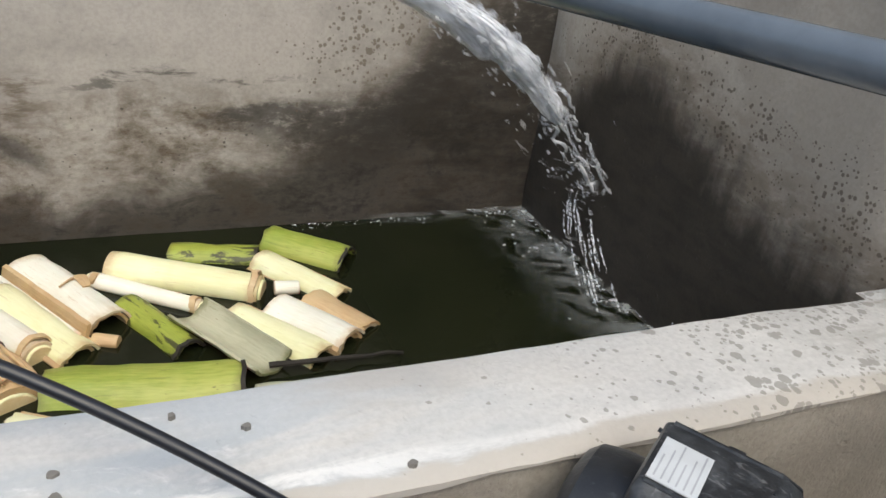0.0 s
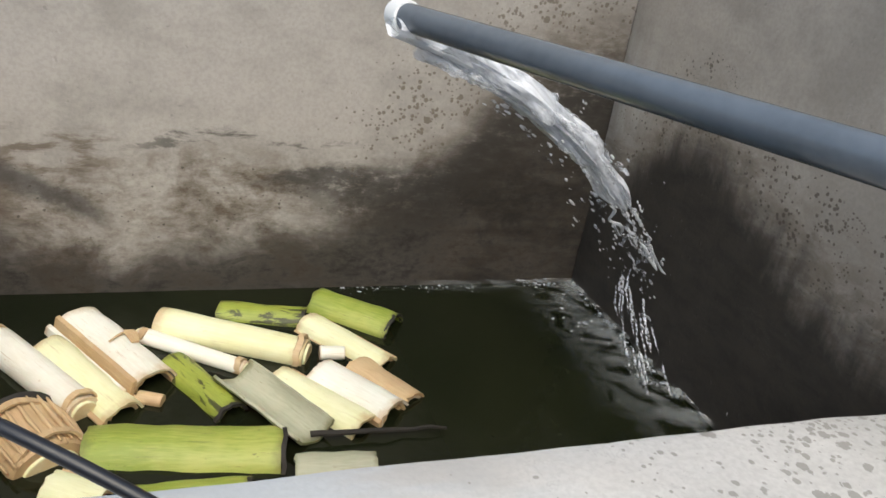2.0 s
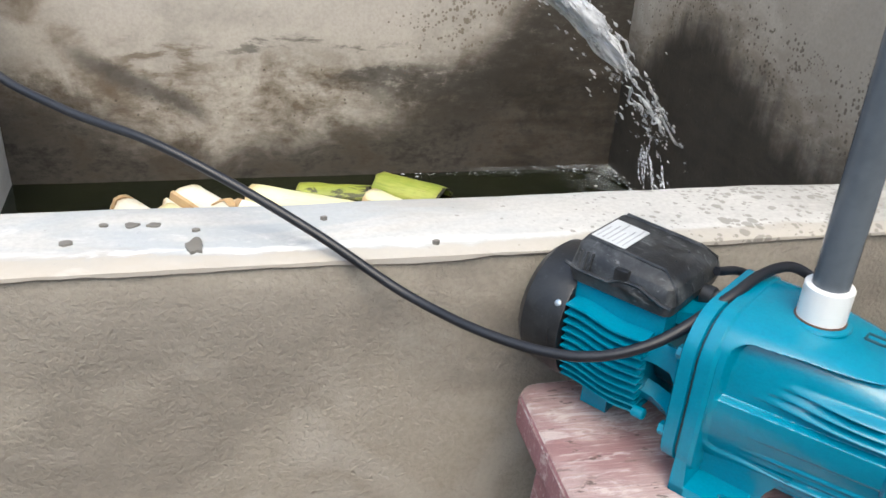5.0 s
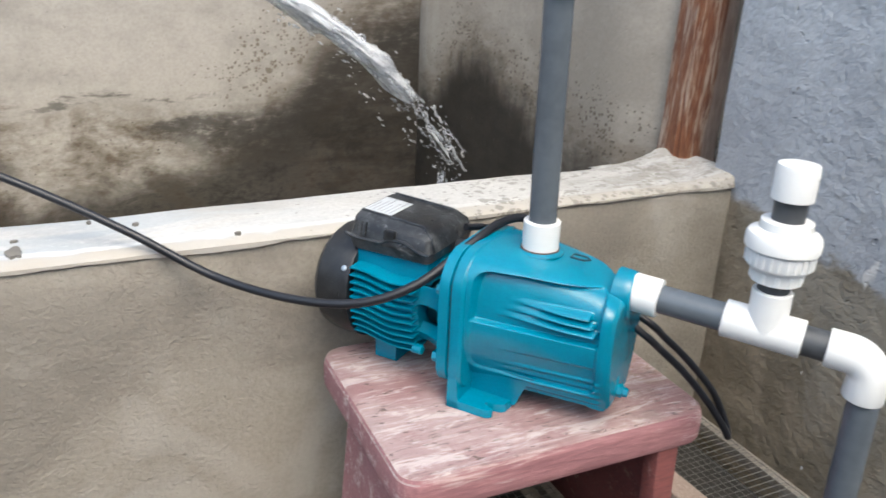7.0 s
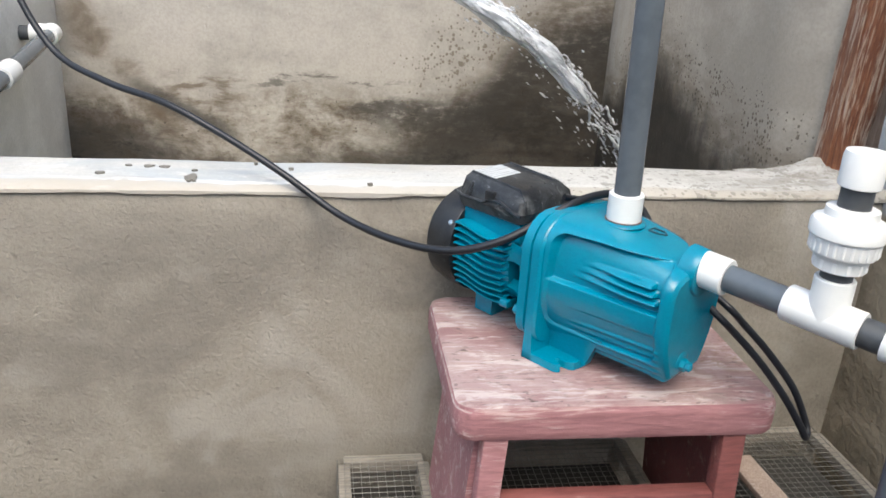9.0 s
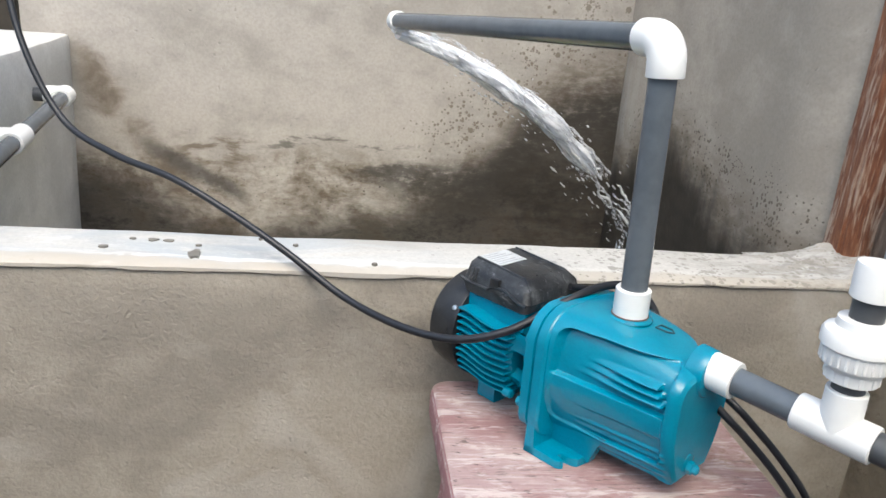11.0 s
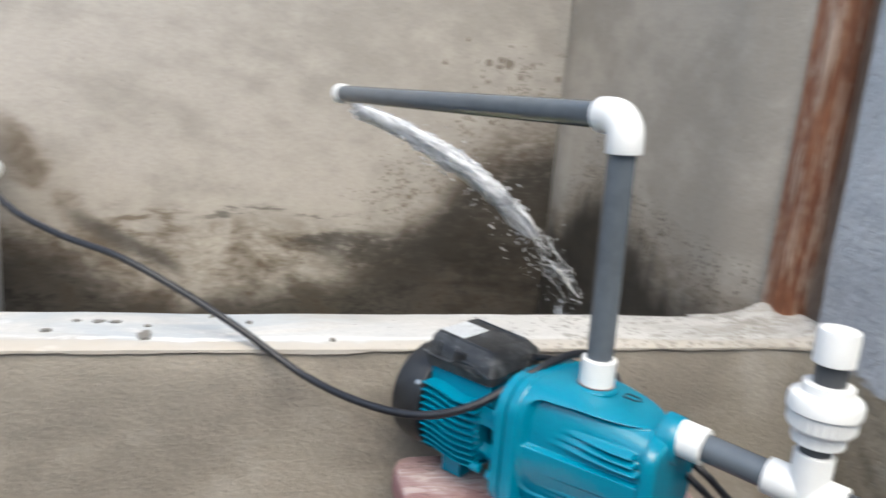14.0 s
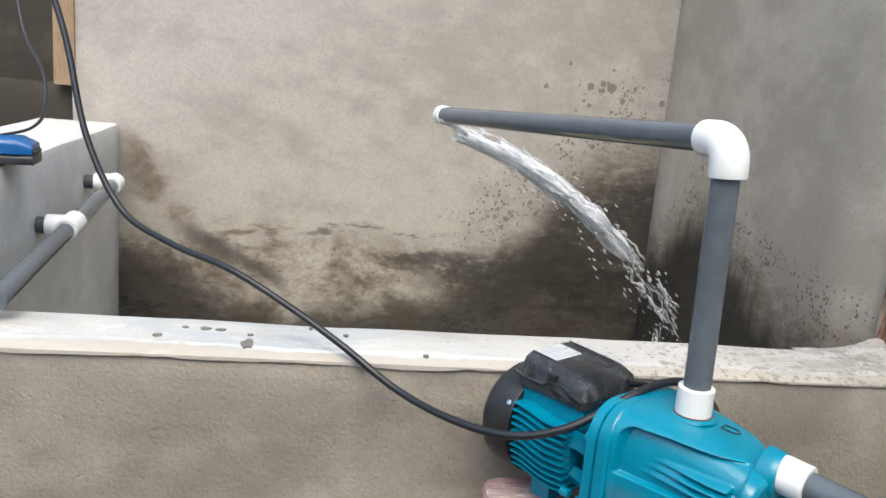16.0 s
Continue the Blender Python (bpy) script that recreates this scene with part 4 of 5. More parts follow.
        part("latch", box(-0.186, -0.170, sy * 0.0575 - 0.004, sy * 0.0575 + 0.004, 0.187, 0.202, 0.002), M_SCUFF, tbx)
        part("ridge", tube([(-0.230, sy * 0.0405, 0.2145), (-0.140, sy * 0.0405, 0.2095), (-0.124, sy * 0.048, 0.1985), (-0.1185, sy * 0.050, 0.182)], 0.0022, 6), M_SCUFF, tbx)
    for yy in (-0.015, 0.015):
        part("ridge", tube([(-0.143, yy, 0.2096), (-0.125, yy, 0.1990), (-0.1185, yy * 0.95, 0.184)], 0.0016, 6), M_SCUFF, tbx)
    tilt = Matrix.Translation((-0.210, 0, 0.2128)) @ pose(0, 0, 0, 0, 3.4, 0)
    lab = part("label_sticker", box(-0.020, 0.020, -0.037, 0.018, -0.003, 0.0018), M_LABEL, tbx, "pale paper rating label", m=tilt)
    for k in range(6):
        part("print_bar", box(-0.016 + 0.006 * k, -0.0145 + 0.006 * k, -0.033, -0.004 + 0.010 * (k % 3), 0.0016, 0.0021), M_PRINT, lab, smooth=False)
    gl = lathe([(0, 0.011), (0.012, 0.011), (0.014, 0.009), (0.022, 0.008)], 12, pose(-0.117, 0.012, 0.172))
    part("cable_gland", gl, M_BLACK, tbx)
    return p


pump()


# ---------------------------------------------------------------- pipework
PIPE_R, SOCK_R = 0.0167, 0.0212


def elbow_mesh(r_sock, bend, run):
    """A right-angle socket elbow from -x to -z, corner at the origin."""
    pts = [Vector((-run, 0, 0)), Vector((-run * 0.96, 0, 0)), Vector((-bend, 0, 0))]
    pts += [Vector((-bend + bend * math.sin(radians(a)), 0, -bend + bend * math.cos(radians(a)))) for a in range(10, 90, 10)]
    pts += [Vector((0, 0, -bend)), Vector((0, 0, -run * 0.96)), Vector((0, 0, -run))]
    rad = [r_sock * 0.97] + [r_sock] * (len(pts) - 2) + [r_sock * 0.97]
    rows = []
    for i, p in enumerate(pts):
        d = (pts[min(i + 1, len(pts) - 1)] - pts[max(i - 1, 0)]).normalized()
        side = Vector((0, 1, 0))
        up = d.cross(side)
        rows.append([p + rad[i] * (math.cos(a) * side + math.sin(a) * up) for a in [2 * math.pi * k / 28 for k in range(28)]])
    return rings(rows)


def socket(a, b, r=SOCK_R):
    a, b = Vector(a), Vector(b)
    d = (b - a).normalized()
    m = Matrix.Translation(a) @ d.to_track_quat("X", "Z").to_matrix().to_4x4()
    n = (b - a).length
    return lathe([(0, r * 0.955), (0.0012, r), (n - 0.0012, r), (n, r * 0.955)], 32, m)


def delivery():
    d = thing("delivery_pipe", "grey plastic delivery pipe with white elbow, rising from the pump", "pipe")
    base, top = Vector((0.358, 0.118, 0.655)), Vector((0.347, 0.110, 0.982))
    end = Vector((0.100, 0.905, 0.942))
    lead = (end - top).normalized()
    part("socket", socket(base - Vector((0, 0, 0.0105)), base + Vector((-0.0006, -0.0004, 0.025)), 0.0222), M_WHITE, d, "white threaded socket")
    part("riser", rod(base + Vector((0, 0, 0.02)), top - Vector((0, 0, 0.03)), PIPE_R, 28), M_PVC, d)
    zx = -lead
    zz = (top - base).normalized()
    yy = zz.cross(zx).normalized()
    zz = zx.cross(yy).normalized()
    m = Matrix.Translation(top) @ Matrix((zx, yy, zz)).transposed().to_4x4()
    part("elbow", elbow_mesh(0.0222, 0.024, 0.043), M_WHITE, d, "white plastic elbow", m=m)
    part("arm", rod(top + lead * 0.042, end - lead * 0.012, PIPE_R, 28), M_PVC, d)
    part("end_cap", lathe([(0, 0.0165), (0.001, 0.0195), (0.020, 0.0200), (0.024, 0.0185), (0.025, 0.012)], 28, Matrix.Translation(end - lead * 0.016) @ lead.to_track_quat("X", "Z").to_matrix().to_4x4()), M_WHITE, d, "white cap on the pipe end")
    return d


delivery()


def suction():
    s = thing("suction_pipe", "grey plastic suction pipe with white tee, union and elbow", "pipe")
    c = Vector((0.355, 0.121, 0.0))
    ax = Vector((0.592, -0.806, 0))
    z0 = 0.617

    def on(a, dz=0.0):
        return c + ax * a + Vector((0, 0, z0 - 0.05 * (a - 0.12) + dz))

    part("socket", socket(on(0.119), on(0.155), 0.0225), M_WHITE, s, "white hexagonal socket")
    part("pipe", rod(on(0.15), on(0.235), PIPE_R, 28), M_PVC, s)
    tee = part("tee", socket(on(0.226), on(0.309), 0.0212), M_WHITE, s, "white plastic tee")
    j = on(0.270)
    part("branch", socket(j, j + Vector((0, 0, 0.047)), 0.0212), M_WHITE, tee)
    part("riser", rod(j + Vector((0, 0, 0.04)), j + Vector((0, 0, 0.185)), PIPE_R, 24), M_PVCDARK, s)
    up = Matrix.Translation(j) @ pose(0, 0, 0, 0, -90, 0)
    un = part("union", lathe([(0.058, 0.0200), (0.059, 0.0262), (0.070, 0.0268), (0.074, 0.0290), (0.0755, 0.0325), (0.078, 0.0338), (0.094, 0.0345), (0.0945, 0.0368), (0.0965, 0.0382), (0.108, 0.0382), (0.112, 0.0360), (0.1165, 0.0270), (0.125, 0.0262), (0.126, 0.0200)], 40, up), M_WHITE, s, "white ribbed pipe union")
    for k in range(26):
        a = 2 * math.pi * k / 26
        part("grip", box(-0.0012, 0.0012, -0.0015, 0.0015, -0.0078, 0.0078, 0.0006, 1), M_WHITE, un, m=Matrix.Translation(j + Vector((0.0343 * math.cos(a), 0.0343 * math.sin(a), 0.086))) @ pose(0, 0, 0, 0, 0, math.degrees(a)))
    for k in range(12):
        a = 2 * math.pi * (k + 0.5) / 12
        part("grip", box(-0.0010, 0.0010, -0.0022, 0.0022, -0.0055, 0.0055, 0.0006, 1), M_WHITE, un, m=Matrix.Translation(j + Vector((0.0266 * math.cos(a), 0.0266 * math.sin(a), 0.065))) @ pose(0, 0, 0, 0, 0, math.degrees(a)))
    part("cap", lathe([(0.148, 0.0200), (0.149, 0.0214), (0.180, 0.0218), (0.185, 0.0205), (0.1865, 0.012)], 32, up), M_WHITE, s, "white end cap")
    part("pipe", rod(on(0.305), on(0.345), PIPE_R, 24), M_PVCDARK, s)
    e = on(0.379)
    m = Matrix.Translation(e) @ Matrix.Rotation(radians(-53.7), 4, "Z") @ Matrix.Rotation(radians(2.8), 4, "Y")
    part("elbow", elbow_mesh(0.0212, 0.024, 0.046), M_WHITE, s, "white plastic elbow", m=m)
    part("drop_pipe", rod(e - Vector((0, 0, 0.04)), Vector((e.x + 0.005, e.y - 0.01, 0.0)), PIPE_R, 24), M_PVC, s)
    return s


suction()


def wall_pipe():
    w = thing("wall_pipe", "grey plastic pipe with white tees along the dividing wall", "pipe")
    a, b = Vector((-0.602, 0.46, 0.636)), Vector((-0.645, 1.235, 0.702))
    part("pipe", rod(a, b, 0.0167, 24), M_PVC, w)
    d = (b - a).normalized()
    out = Vector((-1, -0.068, 0.0)).normalized()
    for q, last in ((0.398, False), (0.768, True)):
        c = a + d * q
        t = part("elbow" if last else "tee", socket(c - d * 0.036, c + d * (0.014 if last else 0.036), 0.0222), M_WHITE, w, "white plastic fitting")
        part("branch", socket(c - out * 0.004, c + out * 0.044, 0.0220), M_WHITE, t)
        part("stub", rod(c + out * 0.04, c + out * 0.10, 0.0165, 20), M_PVCDARK, w)
    return w


wall_pipe()

# ---------------------------------------------------------------- cables
CABLE = [(0.455, 0.150, 0.53), (0.437, 0.176, 0.585), (0.418, 0.197, 0.628), (0.385, 0.203, 0.650), (0.340, 0.190, 0.652), (0.287, 0.166, 0.639), (0.216, 0.160, 0.600), (0.150, 0.185, 0.574), (0.080, 0.248, 0.564), (0.004, 0.330, 0.572), (-0.082, 0.382, 0.620),
         (-0.173, 0.432, 0.665), (-0.265, 0.478, 0.703), (-0.366, 0.548, 0.720), (-0.462, 0.62, 0.757), (-0.53, 0.66, 0.87), (-0.575, 0.70, 1.03), (-0.62, 0.72, 1.17), (-0.70, 0.74, 1.5), (-0.80, 0.76, 1.9)]
tagged(link("power_cable", tube(smooth_path(CABLE), 0.0056, 12), M_RUBBER), "thick black power cable hanging over the ledge to the pump", "cable")
LOOP = [(0.310, 0.222, 0.640), (0.360, 0.232, 0.625), (0.420, 0.160, 0.588), (0.465, 0.047, 0.548), (0.499, 0.034, 0.517), (0.530, 0.018, 0.485), (0.564, 0.006, 0.443), (0.590, -0.004, 0.404),
        (0.600, -0.004, 0.388), (0.607, 0.004, 0.390), (0.605, 0.012, 0.405), (0.583, 0.020, 0.448), (0.547, 0.032, 0.492), (0.516, 0.048, 0.524), (0.484, 0.066, 0.553), (0.440, 0.190, 0.575), (0.420, 0.225, 0.50), (0.41, 0.24, 0.447)]
tagged(link("cable_loop", tube(smooth_path(LOOP), 0.0048, 12), M_RUBBER), "loop of spare black cable hanging over the stool edge", "cable")


# ---------------------------------------------------------------- device on the dividing wall
def device():
    d = thing("blue_pump", "small blue submersible pump with black base on the dividing wall", "pump", pose(-0.688, 0.70, 0.812, 0, 0, 8) @ Matrix.Diagonal((1, 1, 0.75, 1)))
    part("base", loft([(-0.06, 0.032, 0.0, 0.022, 0.008, 0.003), (0.06, 0.034, 0.0, 0.022, 0.008, 0.003)]), M_BLACK, d)
    part("shell", loft([(-0.066, 0.028, 0.022, 0.048, 0.012, 0.004), (-0.05, 0.034, 0.022, 0.062, 0.016, 0.004), (0.035, 0.034, 0.022, 0.062, 0.018, 0.004), (0.058, 0.030, 0.022, 0.048, 0.014, 0.004)]), M_BLUEPLASTIC, d, "glossy blue shell")
    part("grille", box(0.045, 0.063, -0.022, 0.022, 0.024, 0.034, 0.002), M_BLACK, d)
    part("cord", tube(smooth_path([(0.0, 0, 0.060), (0.04, 0.05, 0.075), (0.045, 0.13, 0.11), (0.03, 0.20, 0.20), (-0.02, 0.28, 0.30), (-0.05, 0.35, 0.48), (-0.06, 0.40, 0.9)]), 0.0035, 10), M_RUBBER, d, "thin black cord")


device()


# ---------------------------------------------------------------- wire cages on the floor
def cage(x0, x1, y0, y1, z1, label):
    c = thing("wire_cage", label, "cage", pose((x0 + x1) / 2, (y0 + y1) / 2, 0), "cages on the floor")
    hx, hy = (x1 - x0) / 2, (y1 - y0) / 2
    for sy in (-1, 1):
        part("frame_strip", box(-hx, hx, sy * hy - 0.010, sy * hy + 0.010, z1 - 0.022, z1, 0.002), M_GREYWOOD, c)
    for sx in (-1, 1):
        part("frame_strip", box(sx * hx - 0.010, sx * hx + 0.010, -hy + 0.012, hy - 0.012, z1 - 0.021, z1 - 0.001, 0.002), M_GREYWOOD, c)
        for sy in (-1, 1):
            part("corner_post", box(sx * hx - 0.009, sx * hx + 0.009, sy * hy - 0.009, sy * hy + 0.009, 0, z1 - 0.023, 0.002), M_GREYWOOD, c)
    # Added sheet, coloured dark for the shade under the mesh.
    part("shade_sheet", box(-hx + 0.012, hx - 0.012, -hy + 0.012, hy - 0.012, z1 - 0.062, z1 - 0.05, 0.002), M_CAGESHADE, c, "dark sheet standing for the shade inside the cage")
    bm = bmesh.new()
    step = 0.0125

    def wire(a, b):
        a, b = Vector(a), Vector(b)
        d = (b - a).normalized()
        s = d.cross(Vector((0, 0, 1)) if abs(d.z) < 0.9 else Vector((1, 0, 0))).normalized()
        u = s.cross(d)
        r = 0.0006
        va = [bm.verts.new(a + r * (math.cos(t) * s + math.sin(t) * u)) for t in (0, 2.1, 4.2)]
        vb = [bm.verts.new(b + r * (math.cos(t) * s + math.sin(t) * u)) for t in (0, 2.1, 4.2)]
        for i in range(3):
            bm.faces.new((va[i], va[(i + 1) % 3], vb[(i + 1) % 3], vb[i]))

    nx, ny, nz = int(2 * hx / step), int(2 * hy / step), int(z1 / step)
    for i in range(nx + 1):
        x = -hx + 2 * hx * i / nx
        wire((x, -hy, z1 + 0.001), (x, hy, z1 + 0.001))
        wire((x, -hy - 0.011, 0), (x, -hy - 0.011, z1))
    for j in range(ny + 1):
        y = -hy + 2 * hy * j / ny
        wire((-hx, y, z1 + 0.002), (hx, y, z1 + 0.002))
        wire((-hx - 0.011, y, 0), (-hx - 0.011, y, z1))
    for k in range(nz + 1):
        z = z1 * k / nz
        wire((-hx, -hy - 0.012, z), (hx, -hy - 0.012, z))
        wire((-hx - 0.012, -hy, z), (-hx - 0.012, hy, z))
    tagged(part("wire_mesh", bm, M_WIRE, c, "rusting galvanised wire mesh", smooth=False), kind="stuff")
    return c


cage(0.015, 0.150, 0.17, 0.345, 0.125, "wire mesh cage with grey timber frame beside the stool")
cage(0.205, 0.495, 0.05, 0.33, 0.165, "wire mesh cage standing under the stool")
cage(0.60, 0.87, -0.20, 0.33, 0.165, "long wire mesh cage with grey timber frame by the blue wall")


plank = box(-0.022, 0.022, -0.17, 0.17, 0.0, 0.012, 0.002)
tagged(link("wooden_strip", plank, M_JAMB, m=pose(0.684, 0.07, 0.1676, 0, 0, 3)), "pale dirty timber strip lying on the wire cage", "timber")


# ---------------------------------------------------------------- floating banana stems
def arc_stem(length, r0, r1, span, thick, wav=0.0, seed=0, squash=1.0, cells=18, steps=12):
    """A length of leaf sheath: part of a hollow cylinder along x, opening downwards."""
    rng = random.Random(seed)
    ph = rng.random() * 10
    rows = []
    for i in range(steps + 1):
        u = i / steps
        x = (u - 0.5) * length
        r = r0 + (r1 - r0) * u
        ring_o, ring_i = [], []
        for k in range(cells + 1):
            a = radians(90 - span / 2 + span * k / cells)
            w = 1 + wav * noise.noise(Vector((x * 18 + ph, a * 1.3, seed)))
            end = (0.006 * noise.noise(Vector((a * 3, ph, 3 + seed)))) if i in (0, steps) else 0
            ring_o.append(Vector((x + end, r * w * math.cos(a), squash * r * w * math.sin(a))))
            ring_i.append(Vector((x + end, (r * w - thick) * math.cos(a), squash * (r * w - thick) * math.sin(a))))
        rows.append(ring_o + ring_i[::-1])
    return rings(rows)


def round_stem(length, r0, r1, seed=0, squash=0.85, cells=22, steps=12):
    rng = random.Random(seed)
    ph = rng.random() * 10
    rows = []
    for i in range(steps + 1):
        u = i / steps
        x = (u - 0.5) * length
        r = (r0 + (r1 - r0) * u) * (0.93 if i in (0, steps) else 1)
        rows.append([Vector((x, r * (1 + 0.05 * noise.noise(Vector((x * 9, math.cos(a) * 2 + ph, seed)))) * math.cos(a), squash * r * (1 + 0.05 * noise.noise(Vector((x * 9, math.sin(a) * 2 + ph, seed)))) * math.sin(a))) for a in [2 * math.pi * k / cells for k in range(cells)]])
    return rings(rows)


STEM_MATS = {"CREAM": (M_CREAM, "pale cream banana stem length floating in the tank"), "WHITESTEM": (M_WHITESTEM, "white banana stem sheath with tan edges floating in the tank"),
             "TAN": (M_TAN, "tan dried banana sheath floating in the tank"), "GREEN": (M_GREEN, "curved bright green banana sheath floating in the tank"),
             "GREENY": (M_GREEN, "green banana stem end floating in the tank"), "GREENSPOT": (M_GREENSPOT, "green banana sheath with black rotten patches, floating"),
             "WHITE2": (M_WHITESTEM, "slim white banana stem core floating in the tank"), "GREYSTEM": (M_GREYSTEM, "hollow grey-green banana sheath floating open side up"), "ROT": (M_ROT, "thin blackened strip of banana sheath")}
# kind, look, x, y, length, heading, radius, height over the water, turned over
STEMS = [
    ("round", "WHITESTEM", -0.353, 1.272, 0.300, -55, 0.034, 0.008, 0), ("arc", "CREAM", -0.272, 1.244, 0.250, -57, 0.040, -0.004, 0), ("arc", "WHITESTEM", -0.222, 1.325, 0.270, -59, 0.050, 0.000, 0),
    ("round", "TAN", -0.162, 1.177, 0.045, -24, 0.014, 0.004, 0), ("round", "TAN", -0.335, 1.085, 0.125, -62, 0.066, -0.012, 0), ("round", "GREENY", -0.440, 1.000, 0.07, -32, 0.040, -0.004, 0),
    ("arc", "GREENSPOT", -0.077, 1.204, 0.200, -61, 0.034, -0.006, 0), ("arc", "GREEN", -0.105, 1.040, 0.310, -10, 0.062, -0.020, 0), ("round", "CREAM", -0.009, 1.350, 0.300, -25, 0.040, 0.010, 0),
    ("round", "WHITE2", -0.087, 1.316, 0.230, -35, 0.018, 0.008, 0), ("arc", "GREENSPOT", 0.062, 1.455, 0.180, -14, 0.040, -0.010, 0), ("arc", "GREEN", 0.259, 1.435, 0.190, -40, 0.048, -0.004, 0),
    ("arc", "CREAM", 0.215, 1.325, 0.215, -52, 0.036, -0.006, 0), ("round", "WHITESTEM", 0.178, 1.282, 0.050, -6, 0.017, 0.010, 0), ("arc", "WHITESTEM", 0.200, 1.152, 0.185, -54, 0.042, -0.004, 0),
    ("arc", "TAN", 0.258, 1.180, 0.150, -58, 0.046, -0.018, 0), ("arc", "GREYSTEM", 0.040, 1.122, 0.225, -57, 0.046, 0.042, 1), ("arc", "CREAM", 0.128, 1.134, 0.215, -53, 0.040, -0.010, 0),
    ("arc", "GREYSTEM", 0.122, 0.975, 0.132, -7, 0.045, -0.010, 0), ("strip", "ROT", 0.214, 1.027, 0.245, -1, 0.006, 0.012, 0), ("arc", "CREAM", -0.264, 0.980, 0.090, -29, 0.034, -0.006, 0), ("arc", "GREEN", -0.10, 0.955, 0.17, -4, 0.04, -0.016, 0),
    ("arc", "GREEN", -0.56, 0.955, 0.09, -20, 0.04, -0.012, 0),
]


def floating_stem(k, kind, style, x, y, length, heading, r, lift, over):
    mat, label = STEM_MATS[style]
    ob = thing("banana_stem", label, "banana stem", pose(x - 0.019, y + (0.019 if y > 1.01 else -0.004), WATER + lift, 0, 2 * math.sin(k * 1.7), heading) @ pose(0, 0, 0, 180 if over else 12 * math.sin(k * 2.3), 0, 0), "floating banana stems")
    if kind == "round":
        part("stem", round_stem(length, r, r * 0.93, k), mat, ob)
        if length > 0.1:
            for e in ((1,) if style == "CREAM" else (-1, 1)):
                part("cut_end", arc_stem(0.012, r * 1.05, r * 1.04, 330, 0.004, 0.03, k + 40 * e, 0.86, 24, 2), M_TAN, ob, "torn tan rim", m=pose(e * (length / 2 - 0.012), 0, 0, 60 * e, 0, 0))
                part("core", round_stem(0.02, r * 0.72, r * 0.66, k + 7), M_CREAM, ob, "pale cut core", m=pose(e * (length / 2 - 0.004), 0, 0))
        if style == "TAN" and length > 0.1:
            part("rotten_end", round_stem(0.02, r * 1.03, r * 0.95, k + 3), M_ROT, ob, "blackened cut end", m=pose(-length / 2 - 0.004, 0, 0.004))
        if style == "TAN" and length > 0.1:
            for j in range(9):
                a = radians(25 + 16 * j)
                part("strip", tube([(-length / 2 - 0.004, r * 1.0 * math.cos(a), 0.86 * r * math.sin(a)), (0, r * 1.04 * math.cos(a + 0.03), 0.87 * r * math.sin(a + 0.03)), (length / 2 + 0.006 * math.sin(j * 3), r * math.cos(a), 0.86 * r * math.sin(a))], [0.0025, 0.0045, 0.002], 7), M_TAN, ob)
    elif kind == "strip":
        rows = [[(length * (u / 16 - 0.5), w * (1 - 0.75 * u / 16) + 0.004 * noise.noise(Vector((u * 0.5, w, 3))), z + 0.004 * noise.noise(Vector((u * 0.4, 8, 1)))) for w, z in ((-r, 0), (r, 0.002), (r, 0.005), (-r, 0.004))] for u in range(17)]
        part("sheath", rings(rows), M_ROT, ob)
    else:
        span = 150 if over else (158 if style in ("CREAM", "WHITESTEM") else 180)
        part("sheath", arc_stem(length, r, r * 0.96, span, 0.0055, 0.10, k, 0.9 if over else 0.82), mat, ob)
        if k in (1, 2, 14):
            for e, (w, h) in enumerate(((0.006, 0.55), (0.018, 0.15))):
                side = rings([[(length * 1.02 * (u / 10 - 0.5) - 0.006 * e, -r * 0.86 - w + dy + 0.002 * noise.noise(Vector((u * 0.6, k, e))), dz) for dy, dz in ((-0.004, -0.012), (0.004, -0.012), (0.005, r * h), (-0.002, r * h - 0.004))] for u in range(11)])
                part("outer_sheath", side, M_TAN if e == 0 else M_WHITESTEM, ob, "loose tan outer sheath")
        if style in ("WHITESTEM", "CREAM", "TAN"):
            part("inner_sheath", arc_stem(length * 0.97, r * 0.80, r * 0.78, 190, 0.006, 0.08, k + 60, 0.86), M_TAN if style != "TAN" else M_WHITESTEM, ob, "folded inner sheath")
            for s in (-1, 1):
                a = radians(90 + s * (span / 2 - 4))
                part("edge", tube([(length * (u / 8 - 0.5) * 0.99, (r + 0.001) * math.cos(a), 0.82 * r * math.sin(a) + 0.002 * noise.noise(Vector((u, k, s)))) for u in range(9)], 0.0028, 7), M_TAN, ob, "tan bruised edge")
        if style in ("GREEN", "GREENSPOT"):
            part("burnt_edge", arc_stem(0.007, r * 0.985, r * 0.97, span, 0.0065, 0.12, k + 9, 0.82, 18, 3), M_ROT, ob, "blackened cut edge", m=pose(length / 2 - 0.002, 0, 0))
        if style == "WHITESTEM" and k == 2:
            for j in range(5):
                part("curl", tube(smooth_path([(-0.02 + 0.008 * j, 0.02 - 0.012 * j, r * 0.80), (0.0, 0.03 - 0.006 * j, r * 0.86 + 0.004), (0.03, 0.02 - 0.003 * j, r * 0.82)], 4), 0.0022, 7), M_TAN, ob)
    return ob


for k, row in enumerate(STEMS):
    floating_stem(k, *row)


